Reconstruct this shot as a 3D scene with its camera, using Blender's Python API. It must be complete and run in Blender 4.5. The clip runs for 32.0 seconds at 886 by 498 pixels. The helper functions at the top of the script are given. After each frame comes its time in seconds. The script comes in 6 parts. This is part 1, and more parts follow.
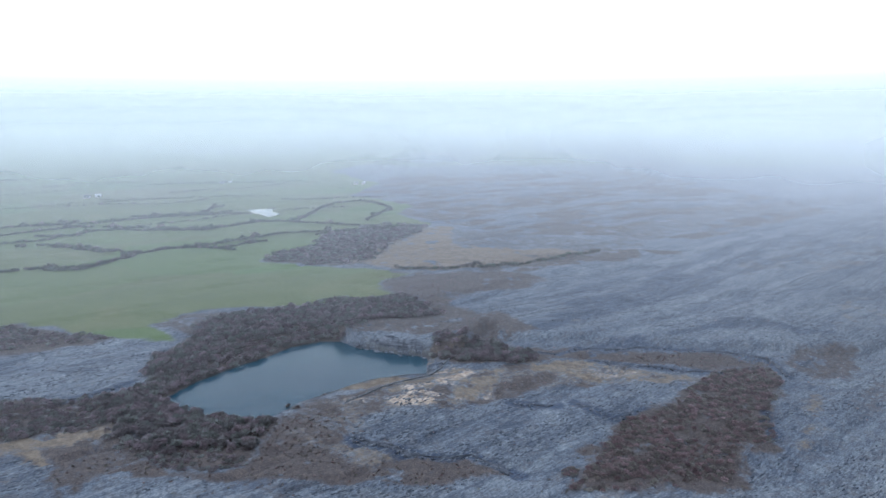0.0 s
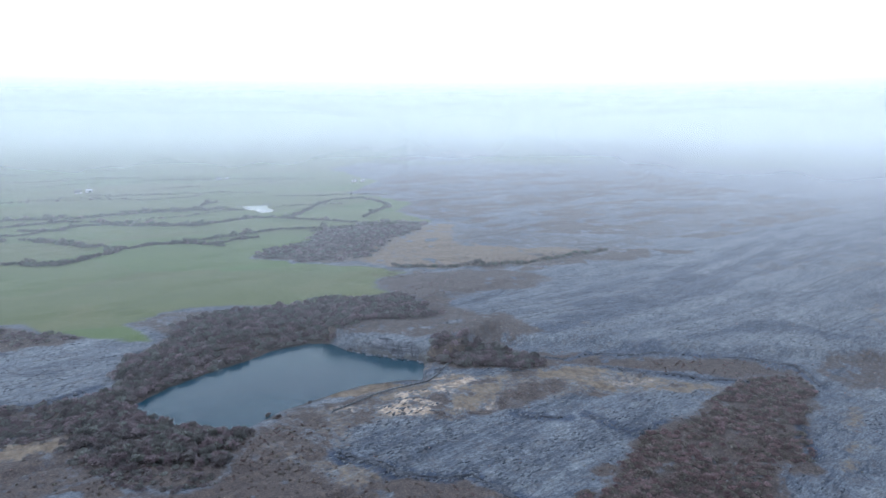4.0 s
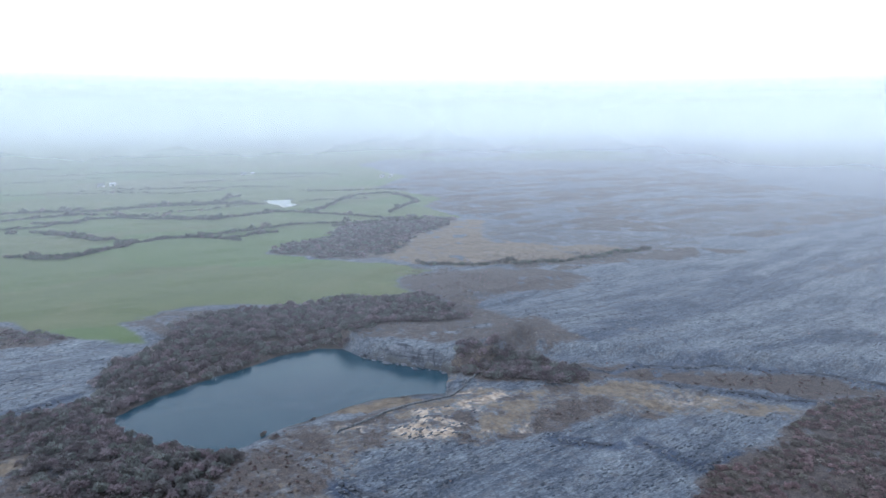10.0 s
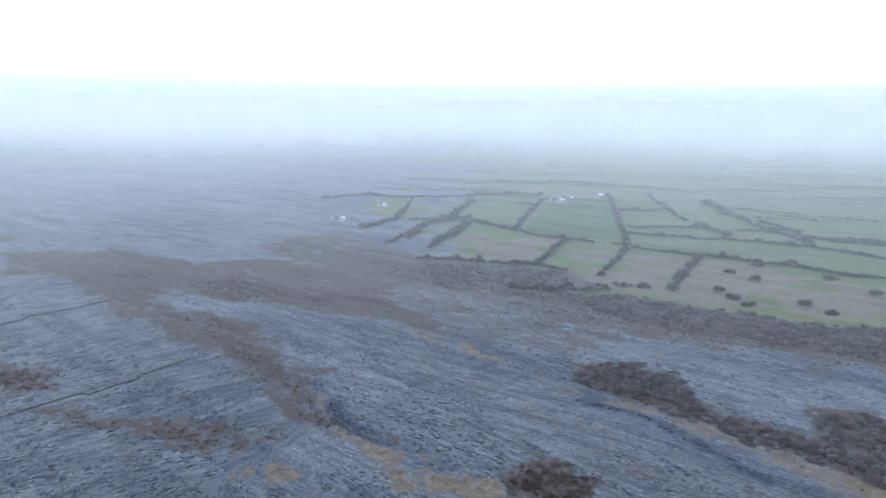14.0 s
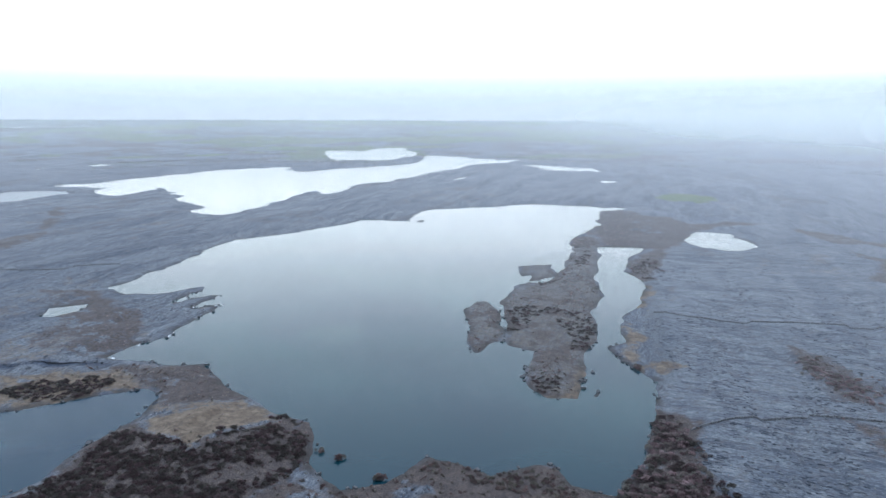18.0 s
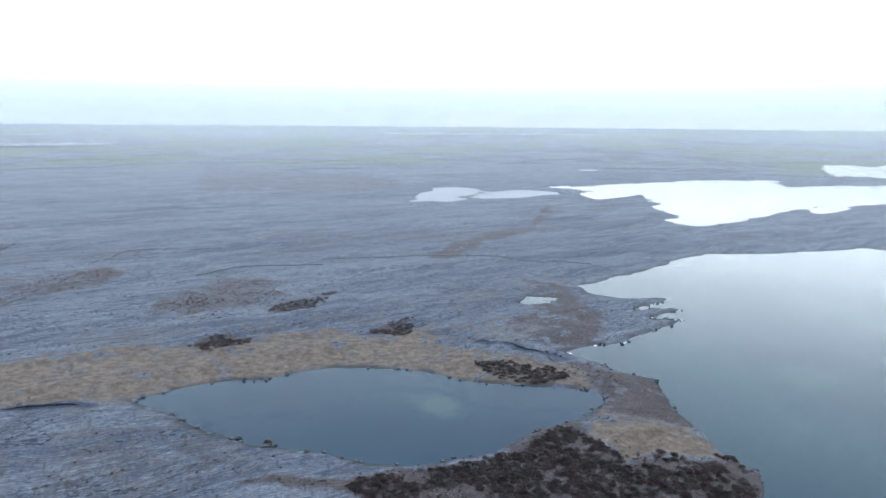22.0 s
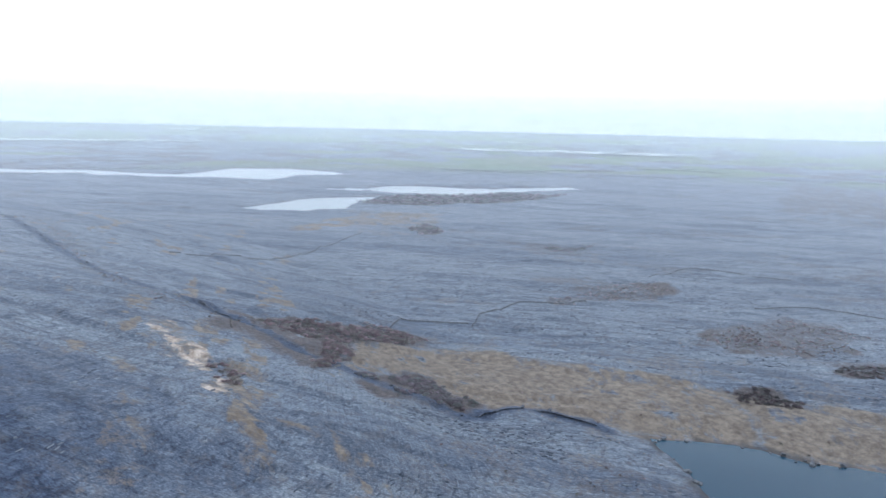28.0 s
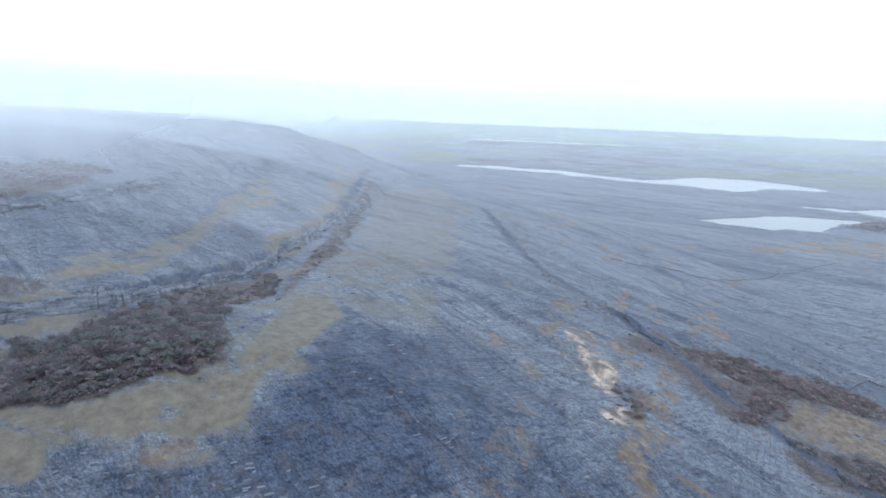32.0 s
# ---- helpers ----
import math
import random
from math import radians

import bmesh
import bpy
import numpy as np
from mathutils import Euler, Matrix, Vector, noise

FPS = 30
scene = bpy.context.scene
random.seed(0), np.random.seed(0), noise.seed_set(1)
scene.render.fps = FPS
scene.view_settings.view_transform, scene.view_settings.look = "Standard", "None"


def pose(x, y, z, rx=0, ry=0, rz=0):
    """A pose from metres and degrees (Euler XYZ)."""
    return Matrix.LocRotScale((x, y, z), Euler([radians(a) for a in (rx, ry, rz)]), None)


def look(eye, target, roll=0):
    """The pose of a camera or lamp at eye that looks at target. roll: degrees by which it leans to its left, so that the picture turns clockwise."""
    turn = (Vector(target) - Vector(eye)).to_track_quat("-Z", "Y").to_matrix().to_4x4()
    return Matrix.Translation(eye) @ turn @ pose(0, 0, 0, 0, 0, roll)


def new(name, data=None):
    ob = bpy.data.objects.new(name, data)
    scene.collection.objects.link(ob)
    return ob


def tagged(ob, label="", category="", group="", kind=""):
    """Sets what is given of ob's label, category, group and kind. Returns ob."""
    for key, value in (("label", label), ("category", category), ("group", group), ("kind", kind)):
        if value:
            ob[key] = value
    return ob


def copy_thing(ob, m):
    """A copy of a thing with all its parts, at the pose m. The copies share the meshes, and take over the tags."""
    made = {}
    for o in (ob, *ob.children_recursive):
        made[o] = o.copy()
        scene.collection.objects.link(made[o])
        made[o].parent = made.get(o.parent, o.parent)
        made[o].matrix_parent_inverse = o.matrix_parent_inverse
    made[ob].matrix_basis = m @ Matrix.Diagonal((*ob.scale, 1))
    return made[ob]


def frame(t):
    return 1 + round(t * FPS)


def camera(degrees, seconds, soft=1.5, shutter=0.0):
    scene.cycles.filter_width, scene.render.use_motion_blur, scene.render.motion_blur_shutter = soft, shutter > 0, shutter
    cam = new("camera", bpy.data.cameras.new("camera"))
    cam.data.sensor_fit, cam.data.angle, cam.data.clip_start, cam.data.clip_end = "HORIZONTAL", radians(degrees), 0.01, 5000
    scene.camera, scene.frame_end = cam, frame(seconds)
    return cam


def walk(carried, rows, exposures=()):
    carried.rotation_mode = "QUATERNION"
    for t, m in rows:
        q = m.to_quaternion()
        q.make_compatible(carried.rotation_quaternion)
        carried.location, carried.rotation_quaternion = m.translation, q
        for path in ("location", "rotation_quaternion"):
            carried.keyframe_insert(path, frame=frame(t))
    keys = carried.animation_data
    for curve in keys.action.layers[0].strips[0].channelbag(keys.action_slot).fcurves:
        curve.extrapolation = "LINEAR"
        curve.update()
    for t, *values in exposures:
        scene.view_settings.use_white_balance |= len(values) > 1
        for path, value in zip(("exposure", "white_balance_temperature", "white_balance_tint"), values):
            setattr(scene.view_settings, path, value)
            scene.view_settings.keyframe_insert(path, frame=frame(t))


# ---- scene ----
cam = camera(64.97, 32.0, soft=1.5)
PATH = [
    (0.0, pose(0.00, 0.00, 125.95, 79.165, 0.227, -0.043)),
    (0.5, pose(0.31, 3.74, 124.78, 79.243, 0.102, -0.002)),
    (1.0, pose(0.58, 7.48, 123.62, 79.294, 0.016, 0.061)),
    (1.5, pose(0.78, 11.23, 122.47, 79.330, -0.040, 0.083)),
    (2.0, pose(0.90, 14.97, 121.33, 79.322, -0.077, 0.090)),
    (2.5, pose(0.95, 18.71, 120.20, 79.309, -0.097, 0.070)),
    (3.0, pose(0.97, 22.42, 119.05, 79.308, -0.117, 0.080)),
    (3.5, pose(0.97, 26.07, 117.90, 79.304, -0.147, 0.103)),
    (5.5, pose(1.23, 40.22, 114.14, 79.268, -0.161, 0.156)),
    (6.0, pose(1.23, 43.82, 113.27, 79.273, -0.192, 0.186)),
    (6.5, pose(1.33, 47.36, 112.39, 79.290, -0.218, 0.184)),
    (7.0, pose(1.51, 50.82, 111.49, 79.285, -0.231, 0.202)),
    (7.5, pose(1.74, 54.25, 110.59, 79.279, -0.231, 0.226)),
    (8.0, pose(2.01, 57.65, 109.69, 79.272, -0.230, 0.243)),
    (8.5, pose(2.26, 61.00, 108.77, 79.252, -0.232, 0.279)),
    (9.0, pose(2.42, 64.37, 107.91, 79.235, -0.243, 0.298)),
    (9.5, pose(2.40, 67.82, 107.20, 79.216, -0.253, 0.450)),
    (10.0, pose(2.15, 71.35, 106.69, 79.234, -0.229, 2.688)),
    (10.5, pose(1.67, 74.99, 106.34, 79.263, -0.211, 9.940)),
    (11.0, pose(1.03, 78.65, 106.12, 79.306, -0.245, 21.198)),
    (11.5, pose(0.30, 82.31, 106.04, 79.367, -0.294, 34.772)),
    (12.0, pose(-0.43, 85.83, 105.99, 79.441, -0.344, 49.478)),
    (12.5, pose(-1.00, 89.22, 105.78, 79.534, -0.426, 62.948)),
    (13.0, pose(-1.50, 92.22, 105.51, 79.594, -0.561, 67.902)),
    (13.5, pose(-2.01, 94.72, 105.25, 79.635, -0.659, 71.704)),
    (14.0, pose(-2.59, 96.89, 105.08, 79.648, -0.743, 80.571)),
    (14.5, pose(-3.24, 98.95, 104.99, 79.641, -0.824, 89.117)),
    (16.5, pose(-8.09, 105.03, 107.38, 79.087, -0.263, 122.122)),
    (17.0, pose(-8.96, 105.44, 107.33, 79.089, -0.177, 130.457)),
    (17.5, pose(-9.83, 105.67, 107.18, 79.155, -0.194, 138.988)),
    (18.0, pose(-10.73, 105.55, 106.96, 79.244, -0.229, 146.906)),
    (18.5, pose(-11.65, 105.11, 106.72, 79.332, -0.257, 154.225)),
    (19.0, pose(-12.55, 104.42, 106.52, 79.400, -0.281, 161.307)),
    (19.5, pose(-13.39, 103.43, 106.37, 79.469, -0.317, 167.380)),
    (20.0, pose(-14.15, 102.14, 106.30, 79.523, -0.365, 171.703)),
    (20.5, pose(-14.81, 100.51, 106.29, 79.577, -0.411, 175.873)),
    (21.0, pose(-15.38, 98.64, 106.33, 79.624, -0.430, -179.334)),
    (21.5, pose(-15.77, 96.47, 106.39, 79.667, -0.438, -176.184)),
    (22.0, pose(-15.87, 94.03, 106.48, 79.742, -0.475, -175.005)),
    (22.5, pose(-15.68, 91.48, 106.60, 79.815, -0.553, -174.172)),
    (23.0, pose(-15.25, 88.80, 106.71, 79.893, -0.626, -172.149)),
    (23.5, pose(-14.76, 86.02, 106.80, 79.951, -0.726, -168.462)),
    (24.0, pose(-14.30, 83.20, 106.94, 80.001, -0.798, -164.177)),
    (24.5, pose(-13.94, 80.34, 107.16, 80.017, -0.886, -159.751)),
    (25.0, pose(-13.58, 77.42, 107.48, 80.005, -0.982, -155.342)),
    (25.5, pose(-13.10, 74.42, 107.85, 79.998, -1.060, -150.885)),
    (27.5, pose(-7.85, 60.96, 107.86, 80.072, -1.255, -133.736)),
    (28.0, pose(-6.08, 57.99, 108.09, 80.028, -1.334, -129.314)),
    (28.5, pose(-4.22, 55.01, 108.29, 79.956, -1.447, -124.791)),
    (29.0, pose(-2.27, 52.12, 108.40, 79.894, -1.581, -120.233)),
    (29.5, pose(-0.22, 49.40, 108.45, 79.831, -1.757, -115.638)),
    (30.0, pose(2.00, 46.96, 108.49, 79.762, -1.908, -110.955)),
    (30.5, pose(4.48, 44.80, 108.55, 79.674, -2.050, -106.172)),
    (31.0, pose(7.08, 42.78, 108.56, 79.552, -2.165, -101.335)),
    (31.5, pose(9.71, 40.87, 108.55, 79.450, -2.250, -96.477)),
    (32.0, pose(12.37, 39.05, 108.52, 79.364, -2.321, -91.910)),
]
walk(cam, PATH, ((0.0, 0.28, 6050, 8), (8.0, 0.36, 6050, 8), (14.0, 0.32, 6050, 8), (18.0, 0.18, 6050, 8), (20.0, 0.22, 6050, 8), (25.0, 0.46, 6050, 8), (32.0, 0.46, 6050, 8)))

# ---- world and sun ----
world = bpy.data.worlds.new("overcast_sky")
scene.world = world
world.use_nodes = True
wn, wl = world.node_tree.nodes, world.node_tree.links
wn.clear()
w_out = wn.new("ShaderNodeOutputWorld")
w_bg = wn.new("ShaderNodeBackground")
w_sky = wn.new("ShaderNodeTexSky")
w_sky.sky_type = "NISHITA"
w_sky.sun_disc = False
w_sky.sun_elevation, w_sky.sun_rotation = radians(59), radians(231)
w_dim = wn.new("ShaderNodeMix")
w_dim.data_type, w_dim.blend_type = "RGBA", "MULTIPLY"
w_dim.inputs[0].default_value = 1.0
w_dim.inputs[7].default_value = (0.1, 0.1, 0.1, 1)
w_co = wn.new("ShaderNodeTexCoord")
w_sep = wn.new("ShaderNodeSeparateXYZ")
w_ramp = wn.new("ShaderNodeValToRGB")
w_map = wn.new("ShaderNodeMapRange")
w_map.inputs[1].default_value, w_map.inputs[2].default_value = -0.06, 0.54
r = w_ramp.color_ramp
r.elements[0].position, r.elements[0].color = 0.0, (0.50, 0.55, 0.70, 1)
r.elements[1].position, r.elements[1].color = 1.0, (0.92, 1.07, 1.34, 1)
for pos, col in ((0.09, (0.66, 0.72, 0.87, 1)), (0.13, (0.72, 0.83, 0.93, 1)), (0.175, (0.84, 0.99, 1.0, 1)), (0.22, (1.35, 1.42, 1.43, 1)), (0.27, (2.05, 2.12, 2.14, 1)), (0.36, (2.15, 2.25, 2.3, 1)), (0.58, (1.35, 1.48, 1.64, 1))):
    r.elements.new(pos).color = col
w_mix = wn.new("ShaderNodeMix")
w_mix.data_type = "RGBA"
w_mix.inputs[0].default_value = 0.9
wl.new(w_co.outputs["Generated"], w_sep.inputs[0])
wl.new(w_sep.outputs[2], w_map.inputs[0])
wl.new(w_map.outputs[0], w_ramp.inputs[0])
wl.new(w_sky.outputs[0], w_dim.inputs[6])
wl.new(w_dim.outputs[2], w_mix.inputs[6])
wl.new(w_ramp.outputs[0], w_mix.inputs[7])
wl.new(w_mix.outputs[2], w_bg.inputs[0])
w_bg.inputs[1].default_value = 1.0
wl.new(w_bg.outputs[0], w_out.inputs[0])

sun = new("sun", bpy.data.lights.new("sun", "SUN"))
sun.data.energy, sun.data.angle, sun.data.color = 0.7, radians(35), (1.0, 0.97, 0.92)
sun.matrix_world = look((-330, -270, 720), (0, 0, 0))

# ---- plan, in metres ----
HILL_S = (0, 44, 120, 170, 200, 250, 254, 330, 334, 420, 426, 520, 620)
HILL_Z = (0, 9.5, 27, 36, 40, 42, 48, 63, 67, 80, 84, 92, 95)
STRIKE = (0.788, 0.616)
LAKES = {
    "quarry_lake": ([(-127, 298), (-121, 313), (-110, 331), (-96, 350), (-87, 366), (-69, 378), (-59, 379), (-44, 367), (-28, 358), (-11, 351), (-8, 340), (-10, 329), (-26, 326), (-37, 322), (-47, 314), (-55, 304), (-62, 296), (-71, 281), (-80, 275), (-98, 279), (-116, 285)], 0.0),
    "great_lough": ([(-87, -86), (-98, -114), (-91, -129), (-83, -163), (-83, -196), (-66, -202), (-58, -215), (-48, -226), (-61, -237), (-77, -243), (-97, -265), (-121, -290), (-99, -290), (-124, -313), (-93, -309), (-117, -337), (-91, -337), (-71, -343), (-70, -366), (-112, -409), (-156, -458), (-190, -498), (-257, -505), (-342, -544), (-374, -506), (-428, -586), (-579, -551)]
        + [(-648, -463), (-603, -461), (-539, -398), (-490, -374), (-406, -316), (-434, -307), (-461, -280), (-377, -229), (-368, -193), (-315, -157), (-290, -148), (-262, -117), (-247, -115), (-238, -96), (-232, -73), (-203, -50), (-177, -32), (-153, -21), (-146, -32), (-151, -44), (-145, -48), (-129, -49), (-127, -60), (-120, -72), (-100, -62), (-87, -66)], 0.01),
    "tarn": ([(126, -149), (117, -155), (104, -168), (87, -174), (75, -182), (56, -193), (33, -194), (16, -194), (-1, -183), (-15, -181), (-40, -180), (-55, -179), (-59, -167), (-48, -152), (-36, -143), (-23, -131), (-14, -120), (0, -112), (11, -108), (26, -109), (38, -113), (52, -116), (66, -118), (76, -123), (85, -126), (100, -135), (115, -143)], 0.02),
    "south_lough": ([(-88, -1116), (-203, -1181), (-299, -1238), (-391, -1324), (-560, -1333), (-514, -1195), (-603, -1218), (-746, -1265), (-838, -1278), (-1055, -1569), (-1093, -1479), (-1093, -1358), (-1146, -1279), (-1067, -1219), (-932, -1199), (-821, -1097), (-738, -1048), (-662, -980), (-571, -917), (-535, -927), (-443, -816), (-386, -758), (-397, -814), (-430, -871), (-366, -800), (-327, -761), (-267, -698), (-223, -668), (-203, -695), (-198, -718), (-225, -728), (-216, -851), (-234, -1022), (-208, -980), (-152, -925), (-136, -964), (-147, -1057), (-115, -1098)], 0.03),
    "south_lough_arm": ([(-669, -1466), (-734, -1495), (-832, -1771), (-923, -1959), (-986, -1945), (-1007, -1865), (-1163, -2069), (-1239, -2009), (-1130, -1837), (-1119, -1735), (-995, -1556), (-899, -1477), (-817, -1428), (-769, -1486), (-700, -1436)], 0.04),
    "lagoon": ([(105, -849), (105, -959), (93, -1065), (45, -1090), (18, -1016), (52, -921), (30, -900), (9, -988), (-40, -1046), (-96, -1031), (-95, -966), (-54, -953), (-37, -918), (-14, -909), (8, -893), (36, -888), (62, -855), (86, -869)], 0.05),
    "ribbon_lake": ([(-1046, -1133), (-1056, -1081), (-1091, -980), (-1023, -856), (-1008, -909), (-972, -984)], 0.06),
    "pond": ([(-524, -287), (-572, -316), (-590, -290), (-548, -234), (-513, -237), (-509, -259)], 0.07),
    "pool": ([(-26, -316), (-33, -331), (-52, -331), (-49, -319), (-32, -313)], 0.08),
}
ISLES = {"great_lough": (
    [(-412, -314), (-436, -308), (-383, -253), (-342, -216), (-310, -179), (-285, -162), (-255, -127), (-236, -117), (-220, -100), (-193, -77), (-183, -85), (-184, -97), (-194, -110), (-214, -130), (-210, -143), (-232, -172), (-256, -206), (-286, -232), (-298, -237), (-313, -231), (-352, -256), (-390, -293)],
    [(-242, -215), (-250, -215), (-242, -191), (-224, -164), (-214, -151), (-204, -149), (-192, -143), (-196, -157), (-213, -181), (-221, -199)],
    [(-331, -279), (-354, -272), (-338, -259), (-305, -251)],
)}
FAR = {
    'far_lake_plain': [(2448, -1951), (2355, -2219), (2135, -2400), (1877, -2639), (1550, -2802), (1620, -2434), (2015, -2193), (2231, -1954)],
    'far_lake_b': [(2706, -2527), (2607, -2713), (2494, -2592), (2590, -2415)],
    'far_lake_c': [(2319, -2965), (2186, -3137), (2093, -2951), (2213, -2827)],
    'far_lake_d': [(2226, -3367), (2069, -3516), (1971, -3316), (2106, -3182)],
    'far_lake_south': [(673, -3823), (282, -4010), (-134, -4048), (-560, -4197), (-537, -3878), (-126, -3737), (254, -3632), (594, -3535)],
    'far_lake_f': [(3049, -1927), (2977, -2089), (2857, -2001), (2962, -1870)],
    'far_lake_g': [(4089, -1199), (4013, -1559), (3815, -1919), (3736, -1804), (3762, -1459), (3856, -1160)],
    'far_lake_j': [(3254, -178), (3294, -718), (3246, -1372), (3101, -1309), (3139, -681), (3142, -232)],
}
WOODS = {
    'lake_wood_right': [(-6, 352), (4, 366), (22, 370), (40, 356), (54, 340), (40, 333), (20, 337), (6, 339)],
    'field_copse': [(-155, 592), (-159, 641), (-127, 670), (-124, 734), (-75, 794), (-15, 795), (-25, 737), (-59, 644), (-62, 583), (-93, 568)],
    'field_edge_a': [(-499, 163), (-464, 262), (-401, 235), (-428, 202), (-426, 166)],
    'near_thicket': [(-190, 152), (-190, 165), (-178, 173), (-171, 165), (-180, 151)],
    'south_islets': [(-113, -66), (-123, -65), (-124, -50), (-142, -44), (-146, -38), (-145, -15), (-142, -13), (-111, -63)],
}
DRY = {
    'brown_field': [(-74, 583), (-64, 643), (-23, 764), (8, 740), (36, 646), (146, 642), (147, 630), (48, 566), (-9, 554)],
    'reed_shore': [(-65, 286), (-46, 313), (-30, 322), (-8, 322), (-8, 343), (3, 343), (-2, 322), (-27, 308), (-47, 293)],
    'reed_bed': [(610, -219), (714, -406), (651, -488), (611, -383), (609, -248)],
}
TURF = {
}
HEDGES = []


def hedge_line(path):
    HEDGES.append(path)


hedge_line([(-941, 91), (-979, 145), (-936, 204), (-967, 304), (-967, 404)])
hedge_line([(-682, 130), (-725, 168), (-922, 210)])
hedge_line([(-599, 150), (-670, 184), (-768, 236), (-911, 292)])
hedge_line([(-706, 143), (-735, 193), (-746, 251)])
hedge_line([(-568, 181), (-690, 233), (-746, 251)])
hedge_line([(-732, 248), (-647, 275), (-588, 306), (-559, 352)])
hedge_line([(-647, 275), (-914, 387)])
hedge_line([(-559, 352), (-775, 434), (-964, 502)])
hedge_line([(-485, 248), (-588, 306)])
hedge_line([(-513, 164), (-497, 208), (-485, 248), (-465, 263)])
hedge_line([(-444, 280), (-539, 343)])
hedge_line([(-775, 434), (-787, 497)])
hedge_line([(-657, 395), (-643, 468)])
hedge_line([(-611, 378), (-572, 450), (-525, 505), (-471, 526)])
hedge_line([(-960, 561), (-725, 487), (-587, 464)])
hedge_line([(-891, 607), (-718, 551), (-538, 514)])
hedge_line([(-565, 535), (-536, 583)])
hedge_line([(-539, 348), (-507, 396), (-469, 434), (-429, 458), (-417, 478)])
hedge_line([(-401, 311), (-455, 351), (-507, 391)])
hedge_line([(-620, 490), (-606, 553)])
hedge_line([(-417, 209), (-406, 242), (-404, 271)])
hedge_line([(-1211, 397), (-1155, 555), (-1014, 639)])
hedge_line([(-410, 511), (-369, 536), (-328, 557), (-292, 566), (-279, 621), (-262, 653), (-225, 651), (-199, 669), (-178, 688)])
hedge_line([(-410, 511), (-349, 460), (-307, 400)])
hedge_line([(-559, 664), (-484, 723), (-415, 786), (-346, 780), (-265, 748), (-221, 823)])
hedge_line([(-470, 668), (-382, 721)])
hedge_line([(-410, 655), (-371, 663), (-296, 632)])
hedge_line([(-589, 538), (-509, 612)])
hedge_line([(-630, 686), (-517, 766), (-425, 803)])
hedge_line([(-390, 864), (-315, 868), (-312, 985)])
hedge_line([(-875, 604), (-695, 552), (-635, 558), (-543, 517)])
hedge_line([(-613, 167), (-717, 205), (-729, 245), (-659, 280)])
hedge_line([(-574, 183), (-639, 220), (-715, 246)])
hedge_line([(-736, 232), (-970, 301), (-998, 384)])
hedge_line([(-322, 551), (-297, 552), (-287, 579), (-282, 621), (-262, 652), (-229, 655), (-183, 634)])
hedge_line([(-395, 667), (-356, 653), (-309, 629), (-277, 621)])
hedge_line([(-432, 726), (-385, 720), (-383, 759)])
hedge_line([(-471, 788), (-414, 794), (-371, 830), (-322, 867), (-250, 892)])
hedge_line([(-396, 760), (-316, 749), (-259, 750), (-224, 827)])
hedge_line([(-224, 827), (-162, 803), (-111, 789), (-49, 760)])
hedge_line([(-234, 655), (-194, 703), (-169, 731), (-105, 748)])
hedge_line([(-134, 725), (-84, 765), (-26, 772)])
hedge_line([(-178, 817), (-156, 985), (-114, 1016), (-69, 934), (-92, 827)])
hedge_line([(-39, 559), (-10, 560), (32, 556), (95, 588), (146, 634)])
WALLS = [
    [(-205, -34), (-223, -31), (-247, -21), (-270, 4), (-304, 37)],
    [(-312, -141), (-331, -99), (-365, -73), (-411, -24)],
    [(260, -183), (274, -202), (284, -244), (259, -277)],
    [(274, -140), (291, -159), (265, -185)],
    [(283, -379), (285, -434), (218, -462)],
    [(191, -354), (171, -381), (114, -395)],
    [(119, -415), (45, -441), (1, -444), (-82, -425)],
    [(447, -87), (477, -172), (562, -308)],
    [(-42, 288), (-34, 298), (-21, 313), (-7, 325), (5, 347)],
]
BUILDINGS = [(-554, 1080), (-418, 1320), (-160, 1280), (-908, 401), (-926, 420), (-747, 105), (-868, 161), (-951, 475)]
BUSHES = [(-337, 375), (-356, 371), (-378, 340), (-360, 337), (-411, 297), (-393, 339), (-421, 382), (-469, 415), (-472, 445), (-441, 376), (-373, 433), (-343, 416), (-416, 285), (-412, 270), (-423, 440), (-594, 191)]
for name, pts in FAR.items():
    spread = [1 + (85 if q < len(pts) / 2 else -85) / math.hypot(*pts[q]) for q in range(len(pts))]
    pts = [(px * k, py * k) for (px, py), k in zip(pts, spread)]
    rise = [min(1, max(0, (math.hypot(q[0], q[1] - 70) - 2600) / 2300)) for q in pts]
    LAKES[name] = (pts, 2 + 78 * sum(t * t * (3 - 2 * t) for t in rise) / len(rise))
WOODS["lake_wood"] = [(-153, 291), (-139, 314), (-154, 351), (-143, 382), (-145, 421), (-112, 432), (-98, 450), (-47, 464), (-28, 471), (0, 423), (-39, 393), (-58, 375), (-85, 358), (-107, 326), (-122, 291), (-74, 273), (-70, 242), (-121, 241)]
WOODS["east_copse"] = [(803, -463), (857, -558), (803, -747), (734, -806), (705, -650), (737, -530)]
